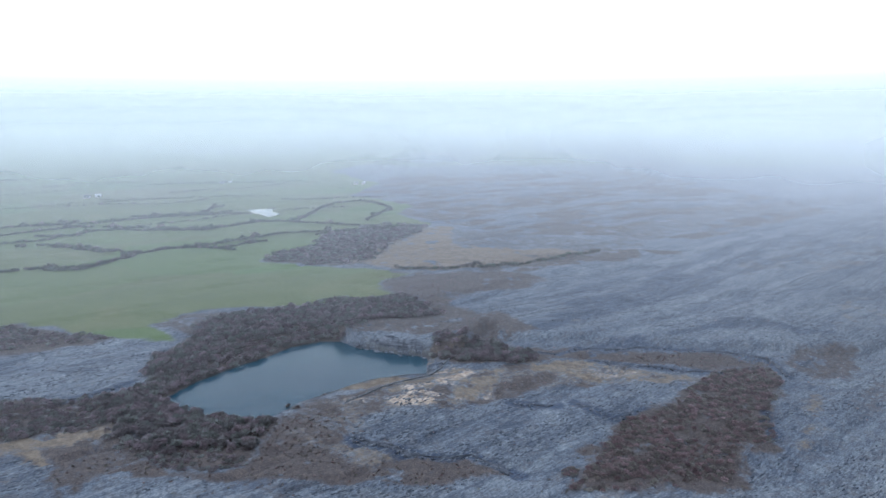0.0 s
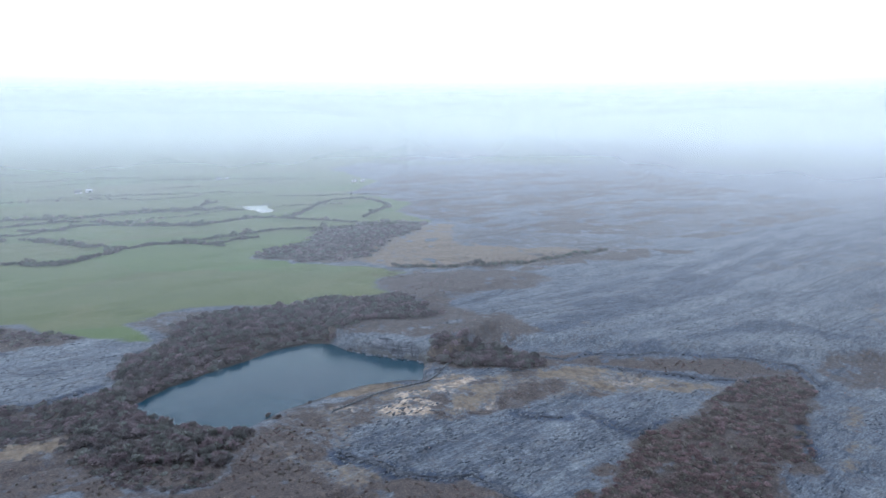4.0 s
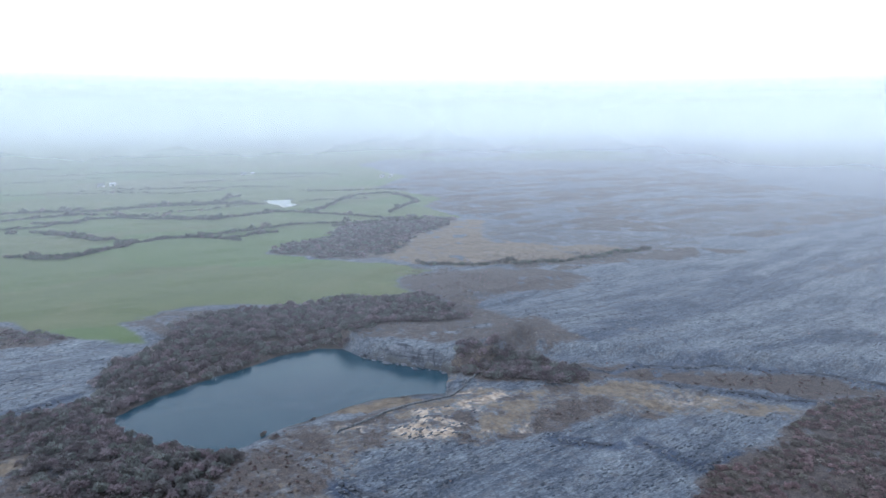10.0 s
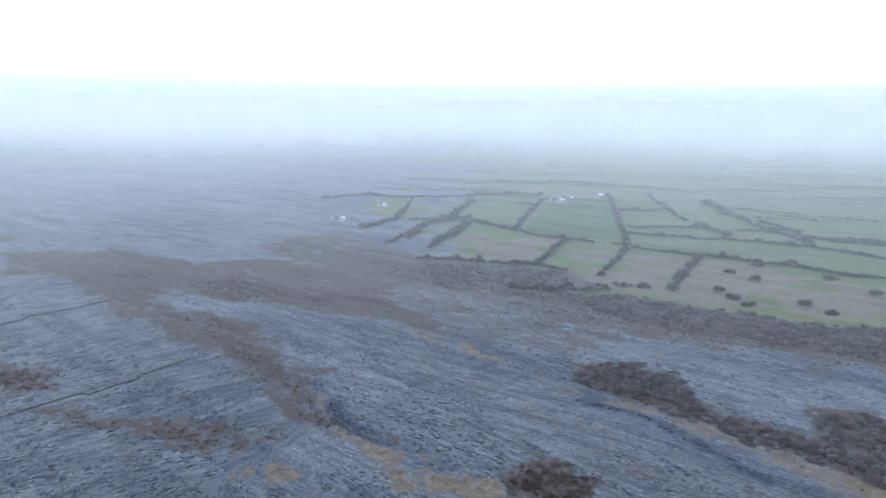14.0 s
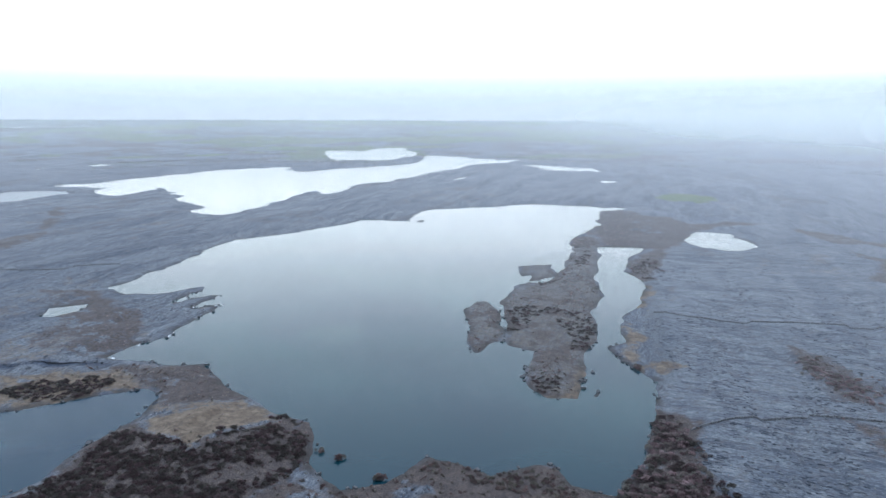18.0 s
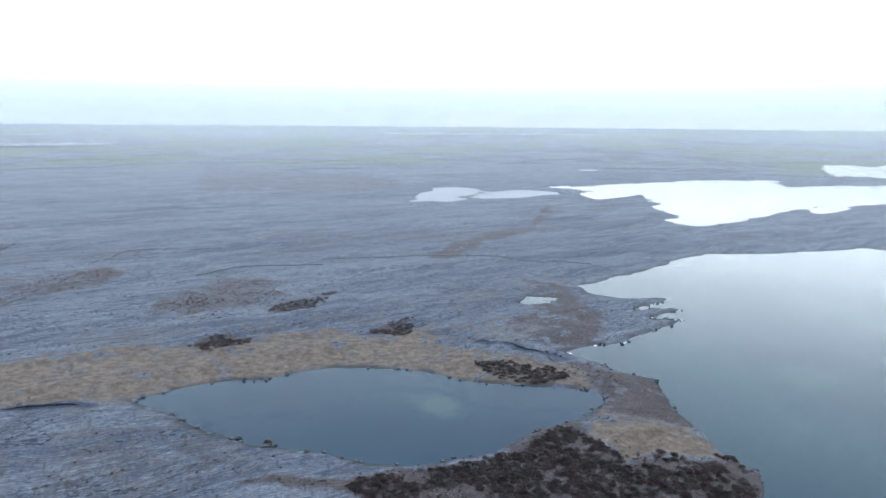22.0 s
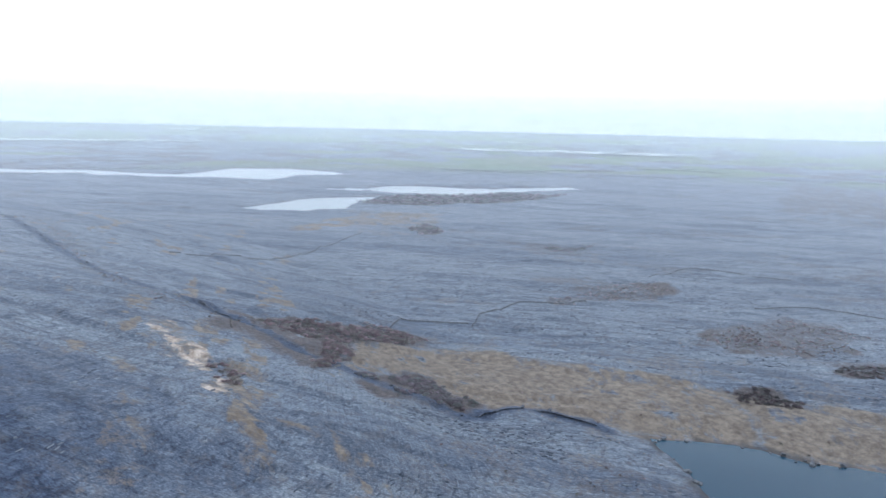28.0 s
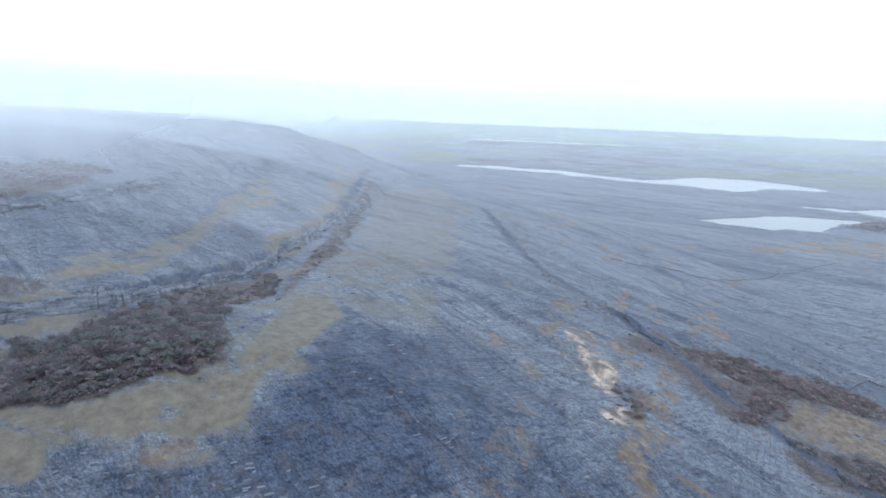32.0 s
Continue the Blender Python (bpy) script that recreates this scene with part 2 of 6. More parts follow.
HEATH = {
    "moor_patch_c": [(183, -278), (177, -346), (144, -347), (117, -313), (144, -274)],
    "moor_patch_b": [(182, -277), (167, -335), (130, -333), (124, -302), (156, -264)],
    "moor_patch": [(288, -308), (265, -373), (243, -345), (250, -294)],
    "north_west": [(-469, 1), (-522, 95), (-519, 166), (-434, 235), (-343, 309), (-231, 393), (-218, 378), (-285, 274), (-343, 205), (-363, 148), (-418, 64), (-414, 11)],
    "lake_edge": [(-146, 280), (-124, 285), (-74, 273), (-58, 281), (-39, 273), (-39, 252), (-27, 235), (-121, 225)],
    "scarp_foot": [(-4, 340), (52, 341), (119, 329), (150, 324), (176, 324), (188, 343), (126, 349), (55, 354)],
    "north": [(-58, 552), (46, 536), (88, 555), (215, 625), (152, 649), (29, 596), (0, 423), (-59, 384), (-28, 471)],
    "band_a": [(-317, -65), (-316, -53), (-300, -32), (-299, -14), (-274, -5), (-275, -17), (-289, -39)],
    "band_b": [(-253, -29), (-257, -19), (-257, 2), (-240, 17), (-249, 30), (-244, 47), (-238, 60), (-227, 83), (-219, 82), (-223, 67), (-218, 59), (-226, 47), (-235, 27), (-242, 7), (-257, -8)],
    "band_c": [(-517, -107), (-458, -48), (-401, -5), (-331, 37), (-307, 55), (-276, 72), (-254, 85), (-236, 95), (-218, 101), (-221, 105), (-242, 97), (-261, 90), (-272, 97), (-283, 108), (-287, 96), (-285, 81), (-319, 65), (-354, 63), (-366, 47), (-369, 28), (-422, -7), (-444, -8), (-423, 28), (-389, 72), (-370, 106), (-358, 116), (-417, 115), (-447, 66), (-484, -9), (-542, -69)],
    "isle": [(-412, -314), (-436, -308), (-342, -216), (-285, -162), (-220, -100), (-193, -77), (-183, -85), (-214, -130), (-192, -143), (-250, -215), (-313, -231), (-390, -293)],
    "isle_neck": [(-600, -480), (-490, -374), (-406, -316), (-461, -280), (-520, -330), (-620, -440)],
    "spit": [(-60, -170), (-66, -200), (-48, -215), (-20, -200), (-50, -182)],
    "scarp_belt": [(565, -10), (564, -30), (410, -21), (336, -25), (293, -37), (257, -52), (225, -70), (226, -81), (251, -108), (254, -86), (281, -57), (314, -44), (381, -37), (529, -42)],
    "tarn_south": [(10, -100), (-35, -130), (-95, -110), (-100, -30), (-10, -20), (20, -70)],
    "cliff_foot": [(200, 148), (225, 136), (262, 112), (280, 95), (300, 84), (262, 92), (232, 104), (214, 139)],
}
DARK_GREEN = {"house_field": [(-641, 280), (-881, 394), (-910, 472), (-578, 362)]}
TURF["rough_pasture"] = [(-549, 288), (-491, 375), (-384, 474), (-339, 450), (-303, 383), (-361, 321), (-421, 270)]
TURF["rough_pasture_west"] = [(-639, 209), (-586, 306), (-486, 261), (-519, 199)]
PASTURE = [(-155, 379), (-215, 379), (-239, 404), (-295, 390), (-322, 346), (-355, 317), (-378, 252), (-430, 215), (-514, 181), (-587, 153), (-705, 145), (-860, 140), (-1300, 250), (-2400, 1000), (-1500, 2500), (-100, 2300), (-260, 1600), (-120, 1300), (-150, 1100), (-40, 960), (-60, 880), (-15, 800), (-75, 794), (-124, 734), (-127, 670), (-159, 641), (-155, 592), (-93, 568), (-27, 543), (-47, 508), (-29, 473), (-98, 450), (-156, 434), (-181, 404)]
QUARRY_BANK = [(-62, 381), (-44, 369), (-28, 360), (-11, 353), (4, 352), (20, 372), (30, 420), (-60, 440)]
NORTH_BENCH = [(30, 372), (70, 368), (120, 362), (180, 352), (260, 350), (420, 420), (420, 620), (30, 520)]
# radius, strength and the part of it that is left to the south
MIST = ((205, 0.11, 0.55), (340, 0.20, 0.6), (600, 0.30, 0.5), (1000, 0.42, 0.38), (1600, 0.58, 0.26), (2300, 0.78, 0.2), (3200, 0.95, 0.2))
WOODS.update({
    'east_thicket': [(40, 221), (54, 236), (64, 256), (84, 274), (109, 289), (134, 321), (160, 327), (161, 310), (140, 280), (124, 252), (107, 241), (103, 225)],
    'west_belt': [(-273, 199), (-265, 227), (-242, 227), (-212, 242), (-199, 258), (-215, 269), (-214, 294), (-195, 293), (-168, 289), (-148, 303), (-128, 308), (-126, 300), (-109, 300), (-88, 288), (-76, 279), (-103, 238), (-124, 255), (-134, 265), (-150, 269), (-175, 254), (-203, 236), (-228, 216), (-256, 198)],
    'field_edge_b': [(-400, 235), (-388, 267), (-359, 309), (-302, 375), (-261, 406), (-227, 392), (-185, 379), (-198, 365), (-238, 355), (-277, 330), (-312, 279), (-360, 246)],
    'tarn_thicket': [(31, -88), (9, -103), (-12, -111), (-33, -144), (-46, -145), (-51, -124), (-58, -109), (-75, -120), (-93, -120), (-88, -90), (-78, -79), (-56, -73), (4, -80)],
    'tarn_oval': [(-5, -203), (-17, -202), (-42, -200), (-46, -190), (-33, -182), (-17, -185)],
    'red_shore': [(-151, -18), (-162, -23), (-180, -31), (-203, -48), (-203, -39), (-182, -13), (-168, -4)],
    'red_band': [(-307, -59), (-305, -46), (-299, -32), (-292, -15), (-276, -8), (-277, -24), (-291, -44)],
    'scarp_thicket': [(284, -66), (285, -89), (275, -110), (276, -142), (260, -151), (247, -144), (246, -122), (250, -106), (228, -81), (253, -86), (267, -73), (270, -60)],
    'scarp_thicket_b': [(208, -78), (212, -106), (201, -112), (176, -113), (178, -102), (191, -86)],
    'moor_far_c': [(575, -374), (598, -414), (559, -409), (524, -375), (522, -347)],
    'isle_dark': [(-247, -193), (-259, -192), (-266, -182), (-277, -155), (-242, -114), (-232, -121), (-259, -166), (-237, -165), (-223, -159)],
    'isle_dark_b': [(-282, -220), (-317, -227), (-370, -252), (-413, -296), (-341, -244), (-293, -221)],
    'isle_dark_c': [(-191, -104), (-200, -95), (-189, -85), (-183, -89)],
    'shore_knoll': [(-360, -213), (-426, -244), (-397, -208), (-369, -195), (-356, -202)],
    'bench_wood': [(205, 156), (206, 143), (223, 131), (242, 106), (208, 93), (193, 91), (178, 106), (170, 119), (176, 139)],
    'cliff_scrub': [(249, 89), (298, 89), (377, 84), (512, 78), (566, 79), (470, 74), (343, 75), (292, 81), (253, 84)],
    'cliff_scrub_b': [(203, 153), (218, 142), (243, 129), (269, 111), (289, 95), (256, 90), (245, 105), (232, 127), (220, 138), (210, 145)],
    'hilltop_scrub': [(363, 244), (394, 238), (396, 215), (393, 202), (334, 197), (296, 206)],
    'moor_a': [(130, -212), (119, -224), (102, -220), (103, -209), (118, -201)],
    'moor_b': [(52, -245), (33, -269), (29, -244), (48, -239)],
    'moor_c': [(117, -272), (100, -302), (88, -322), (87, -299), (102, -275)],
    'moor_d': [(180, -247), (179, -312), (173, -353), (120, -349), (135, -320), (143, -283)],
    'moor_e': [(279, -264), (276, -307), (277, -348), (257, -367), (244, -339), (253, -292), (267, -256)],
    'moor_f': [(416, -413), (387, -451), (387, -408), (394, -387)],
})
DRY.update({
    'belt_grass': [(-228, 217), (-203, 229), (-185, 243), (-157, 257), (-142, 266), (-127, 258), (-136, 236), (-146, 236), (-176, 240), (-194, 232), (-206, 219)],
    'spit_grass': [(-45, -140), (-60, -167), (-80, -184), (-82, -160), (-88, -135), (-95, -117), (-76, -120), (-57, -112), (-47, -128)],
    'tarn_bank': [(-7, -213), (-30, -210), (-59, -203), (-81, -187), (-60, -165), (-54, -169), (-33, -170), (-6, -174)],
    'isle_shore': [(-223, -106), (-209, -89), (-188, -74), (-179, -82), (-178, -89), (-189, -83), (-205, -92)],
    'isle_shore_b': [(-193, -154), (-198, -147), (-192, -136), (-188, -136)],
    'channel_shore': [(-279, -138), (-290, -136), (-251, -96), (-252, -80), (-232, -75), (-235, -91), (-244, -106), (-255, -107)],
    'channel_shore_b': [(-324, -169), (-359, -186), (-345, -168), (-310, -154)],
    'walled_grass': [(250, -106), (245, -143), (233, -159), (203, -167), (184, -175), (163, -190), (132, -148), (144, -141), (162, -133), (172, -115), (176, -105), (188, -94), (207, -82), (219, -75)],
    'bare_scree': [(277, -24), (262, -30), (225, -28), (196, -27), (187, -22), (205, -20), (240, -22)],
    'tarn_grass': [(212, -169), (177, -181), (145, -202), (109, -223), (70, -242), (30, -228), (-5, -216), (-5, -188), (22, -192), (54, -186), (88, -170), (107, -160), (123, -143), (140, -140), (166, -127), (171, -120)],
    'orange_a': [(248, 22), (259, 9), (251, -3), (234, 5), (227, 21)],
    'orange_b': [(196, 20), (203, 9), (183, 7), (172, 1), (165, 3), (174, 10), (189, 19)],
    'orange_c': [(168, 28), (166, 24), (157, 21), (155, 25)],
    'orange_d': [(244, 3), (226, 1), (212, -2), (219, 0)],
    'orange_e': [(189, -34), (183, -39), (172, -41), (172, -35)],
    'orange_f': [(300, -56), (306, -72), (286, -67), (284, -52)],
    'scree_grass': [(287, -30), (289, -38), (247, -41), (217, -41), (194, -37), (189, -30), (207, -26), (247, -28)],
})
TURF.update({
    'cliff_meadow': [(199, 151), (207, 146), (222, 137), (213, 140), (203, 144), (194, 149)],
    'bench_turf': [(166, 133), (168, 123), (173, 111), (182, 103), (192, 90), (209, 92), (241, 99), (257, 82), (263, 70), (235, 69), (207, 69), (181, 73), (174, 81), (166, 81), (164, 91), (158, 99), (158, 129)],
    'bench_turf_b': [(157, 99), (159, 82), (154, 82), (151, 98)],
    'hill_terrace': [(226, 166), (249, 154), (269, 141), (309, 134), (403, 133), (528, 147), (503, 136), (370, 121), (299, 125), (255, 133), (224, 152), (216, 161)],
    'hill_terrace_b': [(284, 112), (321, 101), (405, 95), (684, 114), (624, 101), (451, 89), (337, 94), (296, 104)],
    'flank': [(701, 106), (613, 70), (563, 42), (477, 21), (244, 28), (246, 42), (245, 55), (261, 68), (257, 82), (310, 79), (470, 74), (566, 79)],
})
HILL_DARK = {
    'rubble_f': [(170, 80), (187, 67), (221, 60), (256, 17), (230, 1), (187, -7), (163, -18), (149, -13), (152, 78)],
    'rubble_a': [(172, 80), (178, 73), (198, 64), (234, 60), (235, 29), (155, 31), (147, 76), (158, 75)],
    'rubble_b': [(158, 119), (161, 105), (155, 104), (147, 112)],
    'rubble_c': [(161, 91), (162, 79), (158, 79), (157, 87)],
    'rubble_d': [(144, 99), (150, 93), (154, 85), (146, 82)],
    'rubble_e': [(232, 170), (251, 155), (293, 142), (374, 140), (554, 159), (600, 161), (501, 144), (400, 135), (313, 135), (269, 141), (249, 154), (227, 167)],
}
SCARPS = [
    [(46, 352), (60, 347), (75, 359), (101, 359), (122, 356), (150, 350), (166, 339), (165, 313)],
    [(76, 338), (98, 330), (117, 323), (137, 321)],
    [(31, 289), (41, 287), (49, 283)],
    [(136, 275), (131, 265), (131, 259), (130, 253)],
    [(-250, 98), (-234, 99), (-219, 107), (-211, 114)],
    [(-183, 291), (-166, 294), (-156, 304), (-148, 313)],
    [(-7, -230), (-26, -224), (-45, -215)],
    [(84, 279), (72, 269), (65, 276), (58, 286)],
    [(-36, 252), (-28, 247), (-20, 244), (-10, 243)],
    [(-240, 190), (-222, 209), (-195, 219), (-173, 224)],
]
SCARPS.append([(-36, 255), (-23, 244), (-11, 239), (2, 236), (10, 239), (17, 231), (27, 222)])
LONG_SCARP = [(560, -14), (440, -22), (370, -30), (308, -50), (262, -66), (221, -74), (204, -80), (192, -90), (173, -99), (168, -122), (160, -131), (148, -135), (137, -139)]
LAKES['east_lough'] = ([(837, -308), (873, -355), (898, -415), (898, -476), (876, -530), (846, -505), (810, -443), (770, -412), (776, -365), (796, -342), (811, -317)], 0.09)
LAKES['east_lough_long'] = ([(1030, -519), (1012, -694), (906, -791), (867, -960), (806, -954), (847, -790), (838, -655), (923, -606)], 0.1)
LAKES['east_lough_far'] = ([(1687, -43), (1704, -144), (1646, -214), (1617, -295), (1501, -351), (1424, -427), (1568, -599), (1528, -708), (1417, -750), (1334, -768), (1276, -690), (1313, -621), (1219, -525), (1296, -490), (1337, -452), (1344, -383), (1437, -335), (1516, -255), (1572, -172), (1613, -82)], 0.11)
ISLES['great_lough'] += ([(-369, -511), (-392, -521), (-399, -503), (-378, -493)], [(-279, -220), (-325, -259), (-343, -261), (-329, -240), (-314, -238), (-304, -237)], [(-200, -78), (-205, -79), (-204, -76), (-199, -74)], [(-219, -99), (-223, -99), (-219, -95)])
LAKES['farm_pond'] = ([(-267, 949), (-251, 961), (-233, 976), (-218, 918), (-223, 883), (-237, 915), (-254, 911)], 0.12)
LAKES['far_pool_a'] = ([(-693, -914), (-760, -953), (-709, -889), (-679, -876)], 0.13)
LAKES['far_pool_b'] = ([(-89, -1531), (-112, -1565), (-107, -1507), (-89, -1492)], 0.14)
LAKES['far_pool_c'] = ([(-188, -1567), (-241, -1619), (-230, -1556), (-190, -1525)], 0.15)
LAKES['far_pool_d'] = ([(-882, -733), (-914, -742), (-895, -720), (-865, -712)], 0.16)
HEATH['west_moor'] = [(-526, -9), (-521, 28), (-521, 67), (-573, 110), (-555, 162), (-469, 173), (-436, 194), (-394, 236), (-371, 243), (-330, 227), (-367, 201), (-411, 162), (-410, 133), (-359, 125), (-380, 92), (-403, 51), (-447, 5)]
HEATH['west_band'] = [(-384, 16), (-360, 42), (-357, 62), (-316, 63), (-276, 80), (-248, 90), (-230, 99), (-217, 109), (-212, 119), (-206, 108), (-225, 94), (-251, 80), (-281, 65), (-305, 51), (-342, 23)]
HEATH['west_band_b'] = [(-243, 41), (-237, 55), (-225, 81), (-218, 81), (-221, 66), (-215, 56), (-217, 45)]
HEATH['south_point'] = [(-165, -60), (-100, -75), (-80, -60), (-80, 0), (-145, 10), (-165, -15)]
CLIFF_FEET = [[(209, 157), (215, 147), (226, 139), (245, 129), (271, 117), (290, 103), (320, 97), (389, 90), (496, 86), (696, 88)]]
HEATH['north_far'] = [(-70, 900), (60, 740), (260, 690), (520, 900), (420, 1600), (-100, 1500), (-160, 1100)]
WOODS['south_scrub'] = [(-177, 284), (-138, 297), (-106, 295), (-76, 279), (-70, 250), (-70, 231), (-80, 223), (-101, 230), (-138, 255), (-159, 256)]
BEDS = [
    [(54, 384), (107, 426), (180, 492), (277, 576), (398, 675)],
    [(69, 409), (137, 464), (234, 565), (361, 711)],
    [(82, 352), (128, 372), (180, 396), (214, 376)],
    [(151, 508), (233, 597), (371, 764), (513, 931)],
    [(88, 443), (131, 477), (180, 526)],
]
FIELD_EDGE = [(-500, 150), (-700, 110), (-1300, 180), (-1500, 420), (-1050, 330), (-760, 215), (-620, 215)]
WOODS['wall_thicket'] = [(272, -101), (267, -137), (257, -151), (245, -129), (251, -105), (215, -72), (213, -63)]
WOODS['band_thicket'] = [(-267, 191), (-274, 219), (-257, 239), (-227, 230), (-213, 244), (-192, 253), (-181, 256), (-183, 244), (-206, 229), (-233, 215), (-253, 201)]
WOODS['band_thicket_b'] = [(-185, 147), (-187, 159), (-177, 172), (-171, 166), (-174, 146)]
WOODS['copse_strip'] = [(-125, 677), (-82, 745), (-29, 768), (-43, 678), (-77, 701), (-85, 618), (-104, 618)]
WOODS['isle_scrub'] = [(-208, -53), (-209, -38), (-184, -15), (-170, 6), (-162, 11), (-145, -10), (-159, -24), (-175, -26)]
WOODS['east_thicket_low'] = [(42, 215), (55, 229), (87, 245), (112, 241), (106, 232), (102, 217)]
WOODS['slope_bush'] = [(226, -27), (226, -33), (215, -37), (202, -30), (211, -25)]
WEST_PAVEMENT = [(-150, -25), (-185, 60), (-232, 92), (-310, 58), (-420, -10), (-520, -100), (-620, -220), (-450, -280), (-300, -130), (-230, -70)]
PATCHES = []


def patch(kind, strength, outline):
    """A stretch of one ground cover, laid over those before it."""
    PATCHES.append((kind, strength, outline))


for isle in ISLES["great_lough"]:
    patch("turf", 0.42, isle)
patch("heath", 0.75, [(-68, 424), (-49, 468), (-28, 469), (6, 446), (36, 420), (55, 381), (48, 369), (5, 362), (-24, 370), (-48, 375)])
patch("heath", 0.85, [(-51, 522), (-17, 546), (31, 544), (85, 526), (57, 494), (13, 473), (-32, 472), (-46, 494)])
patch("heath", 0.55, [(9, 762), (65, 747), (117, 719), (162, 682), (212, 766), (372, 945), (649, 1092), (605, 1018), (315, 805), (145, 614), (103, 638), (42, 657), (8, 659)])
patch("heath", 0.7, [(-179, 401), (-175, 420), (-154, 431), (-120, 432), (-99, 447), (-68, 424), (-108, 393), (-148, 386)])
patch("heath", 0.9, [(-72, 270), (-61, 293), (-46, 300), (-18, 318), (5, 323), (36, 332), (68, 340), (90, 333), (109, 321), (133, 314), (119, 308), (91, 309), (48, 306), (15, 289), (-15, 283), (-33, 271), (-36, 255), (-14, 242), (-64, 241)])
patch("dry", 0.42, [(-72, 270), (-61, 293), (-46, 300), (-18, 318), (5, 323), (36, 332), (68, 340), (90, 333), (109, 321), (133, 314), (119, 308), (91, 309), (48, 306), (15, 289), (-15, 283), (-33, 271), (-36, 255), (-14, 242), (-64, 241)])
patch("dry", 0.8, [(43, 336), (68, 340), (90, 333), (109, 321), (133, 314), (112, 307), (82, 313), (50, 319), (35, 324)])
patch("dry", 0.75, [(-39, 289), (-30, 308), (-9, 322), (5, 332), (28, 327), (21, 299), (25, 292), (-3, 284), (-27, 282)])
patch("dark", 0.32, [(-38, 256), (-33, 271), (-15, 283), (15, 289), (48, 306), (91, 309), (118, 306), (102, 286), (78, 275), (64, 251), (64, 241), (-14, 242), (-26, 246)])
patch("heath", 1, [(53, 241), (67, 251), (78, 273), (101, 285), (120, 311), (148, 323), (159, 317), (151, 296), (132, 269), (127, 251), (125, 242)])
patch("dark", 0.65, [(166, 323), (179, 322), (129, 242), (126, 242), (137, 269)])
patch("dark", 0.65, [(45, 353), (82, 357), (104, 348), (132, 355), (166, 348), (188, 336), (179, 322), (144, 329), (109, 327), (76, 336), (48, 339)])
patch("heath", 0.95, [(-143, 253), (-111, 262), (-76, 273), (-62, 282), (-41, 260), (-36, 250), (-13, 237), (-10, 232), (-129, 230)])
patch("rock", 0.9, [(-198, 355), (-175, 370), (-151, 371), (-144, 343), (-158, 329), (-176, 319)])
patch("dry", 0.95, [(-75, 586), (-42, 658), (-23, 773), (9, 774), (10, 659), (42, 652), (103, 638), (146, 634), (95, 588), (32, 556), (-10, 562), (-39, 559)])
patch("bare", 0.85, [(-28, 291), (-16, 296), (-19, 307), (-8, 314), (-1, 310), (3, 297), (21, 295), (15, 290), (-3, 288), (-25, 287)])
patch("bare", 0.7, [(-45, 294), (-32, 295), (-34, 289), (-43, 288)])
patch("bare", 0.75, [(-8, 327), (5, 334), (21, 327), (12, 321), (5, 313), (7, 304), (1, 307)])
patch("bare", 0.6, [(-54, 259), (-46, 259), (-47, 255), (-52, 255)])
patch("bare", 0.5, [(60, 326), (86, 329), (106, 318), (101, 313), (89, 316), (64, 321)])
patch("heath", 0.9, [(-160, 257), (-138, 255), (-101, 230), (-80, 223), (-70, 231), (-70, 250), (-67, 279), (-39, 257), (-15, 241), (8, 238), (22, 229), (28, 221), (-136, 220)])
patch("dry", 0.5, [(-63, 265), (-45, 259), (-36, 253), (-15, 240), (-26, 232), (-46, 243), (-62, 250)])
patch("dark", 0.6, [(-149, 240), (-138, 241), (-125, 234), (-126, 219), (-136, 220)])
patch("dark", 0.6, [(-52, 235), (-42, 239), (-35, 228), (-46, 224)])
patch("dark", 0.6, [(-32, 228), (-15, 236), (4, 224), (-14, 221), (-32, 224)])
patch("dark", 0.55, [(-156, 234), (-133, 236), (-119, 224), (-132, 213), (-143, 213)])
patch("dark", 0.5, [(-71, 229), (-43, 225), (-27, 223), (-16, 227), (0, 214), (-70, 214)])
patch("heath", 1, [(39, 221), (53, 235), (63, 256), (83, 275), (109, 291), (134, 323), (163, 330), (163, 310), (141, 280), (125, 252), (107, 240), (104, 225)])
patch("heath", 0.9, [(40, 214), (54, 230), (88, 250), (116, 246), (106, 232), (103, 217)])
patch("dark", 0.45, [(146, 291), (174, 303), (182, 291), (139, 222), (104, 225), (108, 240), (125, 252)])
patch("heath", 0.7, [(187, 351), (220, 353), (194, 309), (173, 310), (174, 331)])
patch("dry", 0.6, [(171, 303), (169, 291), (146, 256), (133, 239), (139, 252)])
patch("dry", 0.6, [(146, 263), (151, 263), (135, 236), (122, 220), (130, 238)])
patch("dry", 0.5, [(260, 449), (296, 473), (262, 420), (237, 393), (230, 399)])
patch("bare", 0.6, [(-58, 258), (-45, 256), (-46, 253), (-55, 253)])
patch("heath", 0.55, [(-434, 141), (-402, 190), (-369, 221), (-315, 247), (-290, 206), (-311, 164), (-345, 127)])
patch("heath", 0.9, [(-528, 155), (-509, 191), (-467, 263), (-413, 275), (-400, 233), (-428, 197), (-426, 161), (-448, 143)])
patch("heath", 0.95, [(-400, 233), (-388, 267), (-359, 309), (-302, 375), (-261, 406), (-225, 391), (-184, 377), (-190, 362), (-235, 351), (-270, 323), (-304, 274), (-356, 244)])
patch("heath", 0.9, [(-276, 200), (-268, 228), (-243, 228), (-213, 243), (-190, 262), (-210, 265), (-221, 274), (-214, 295), (-196, 294), (-166, 292), (-128, 310), (-147, 269), (-173, 252), (-202, 235), (-227, 216), (-256, 196)])
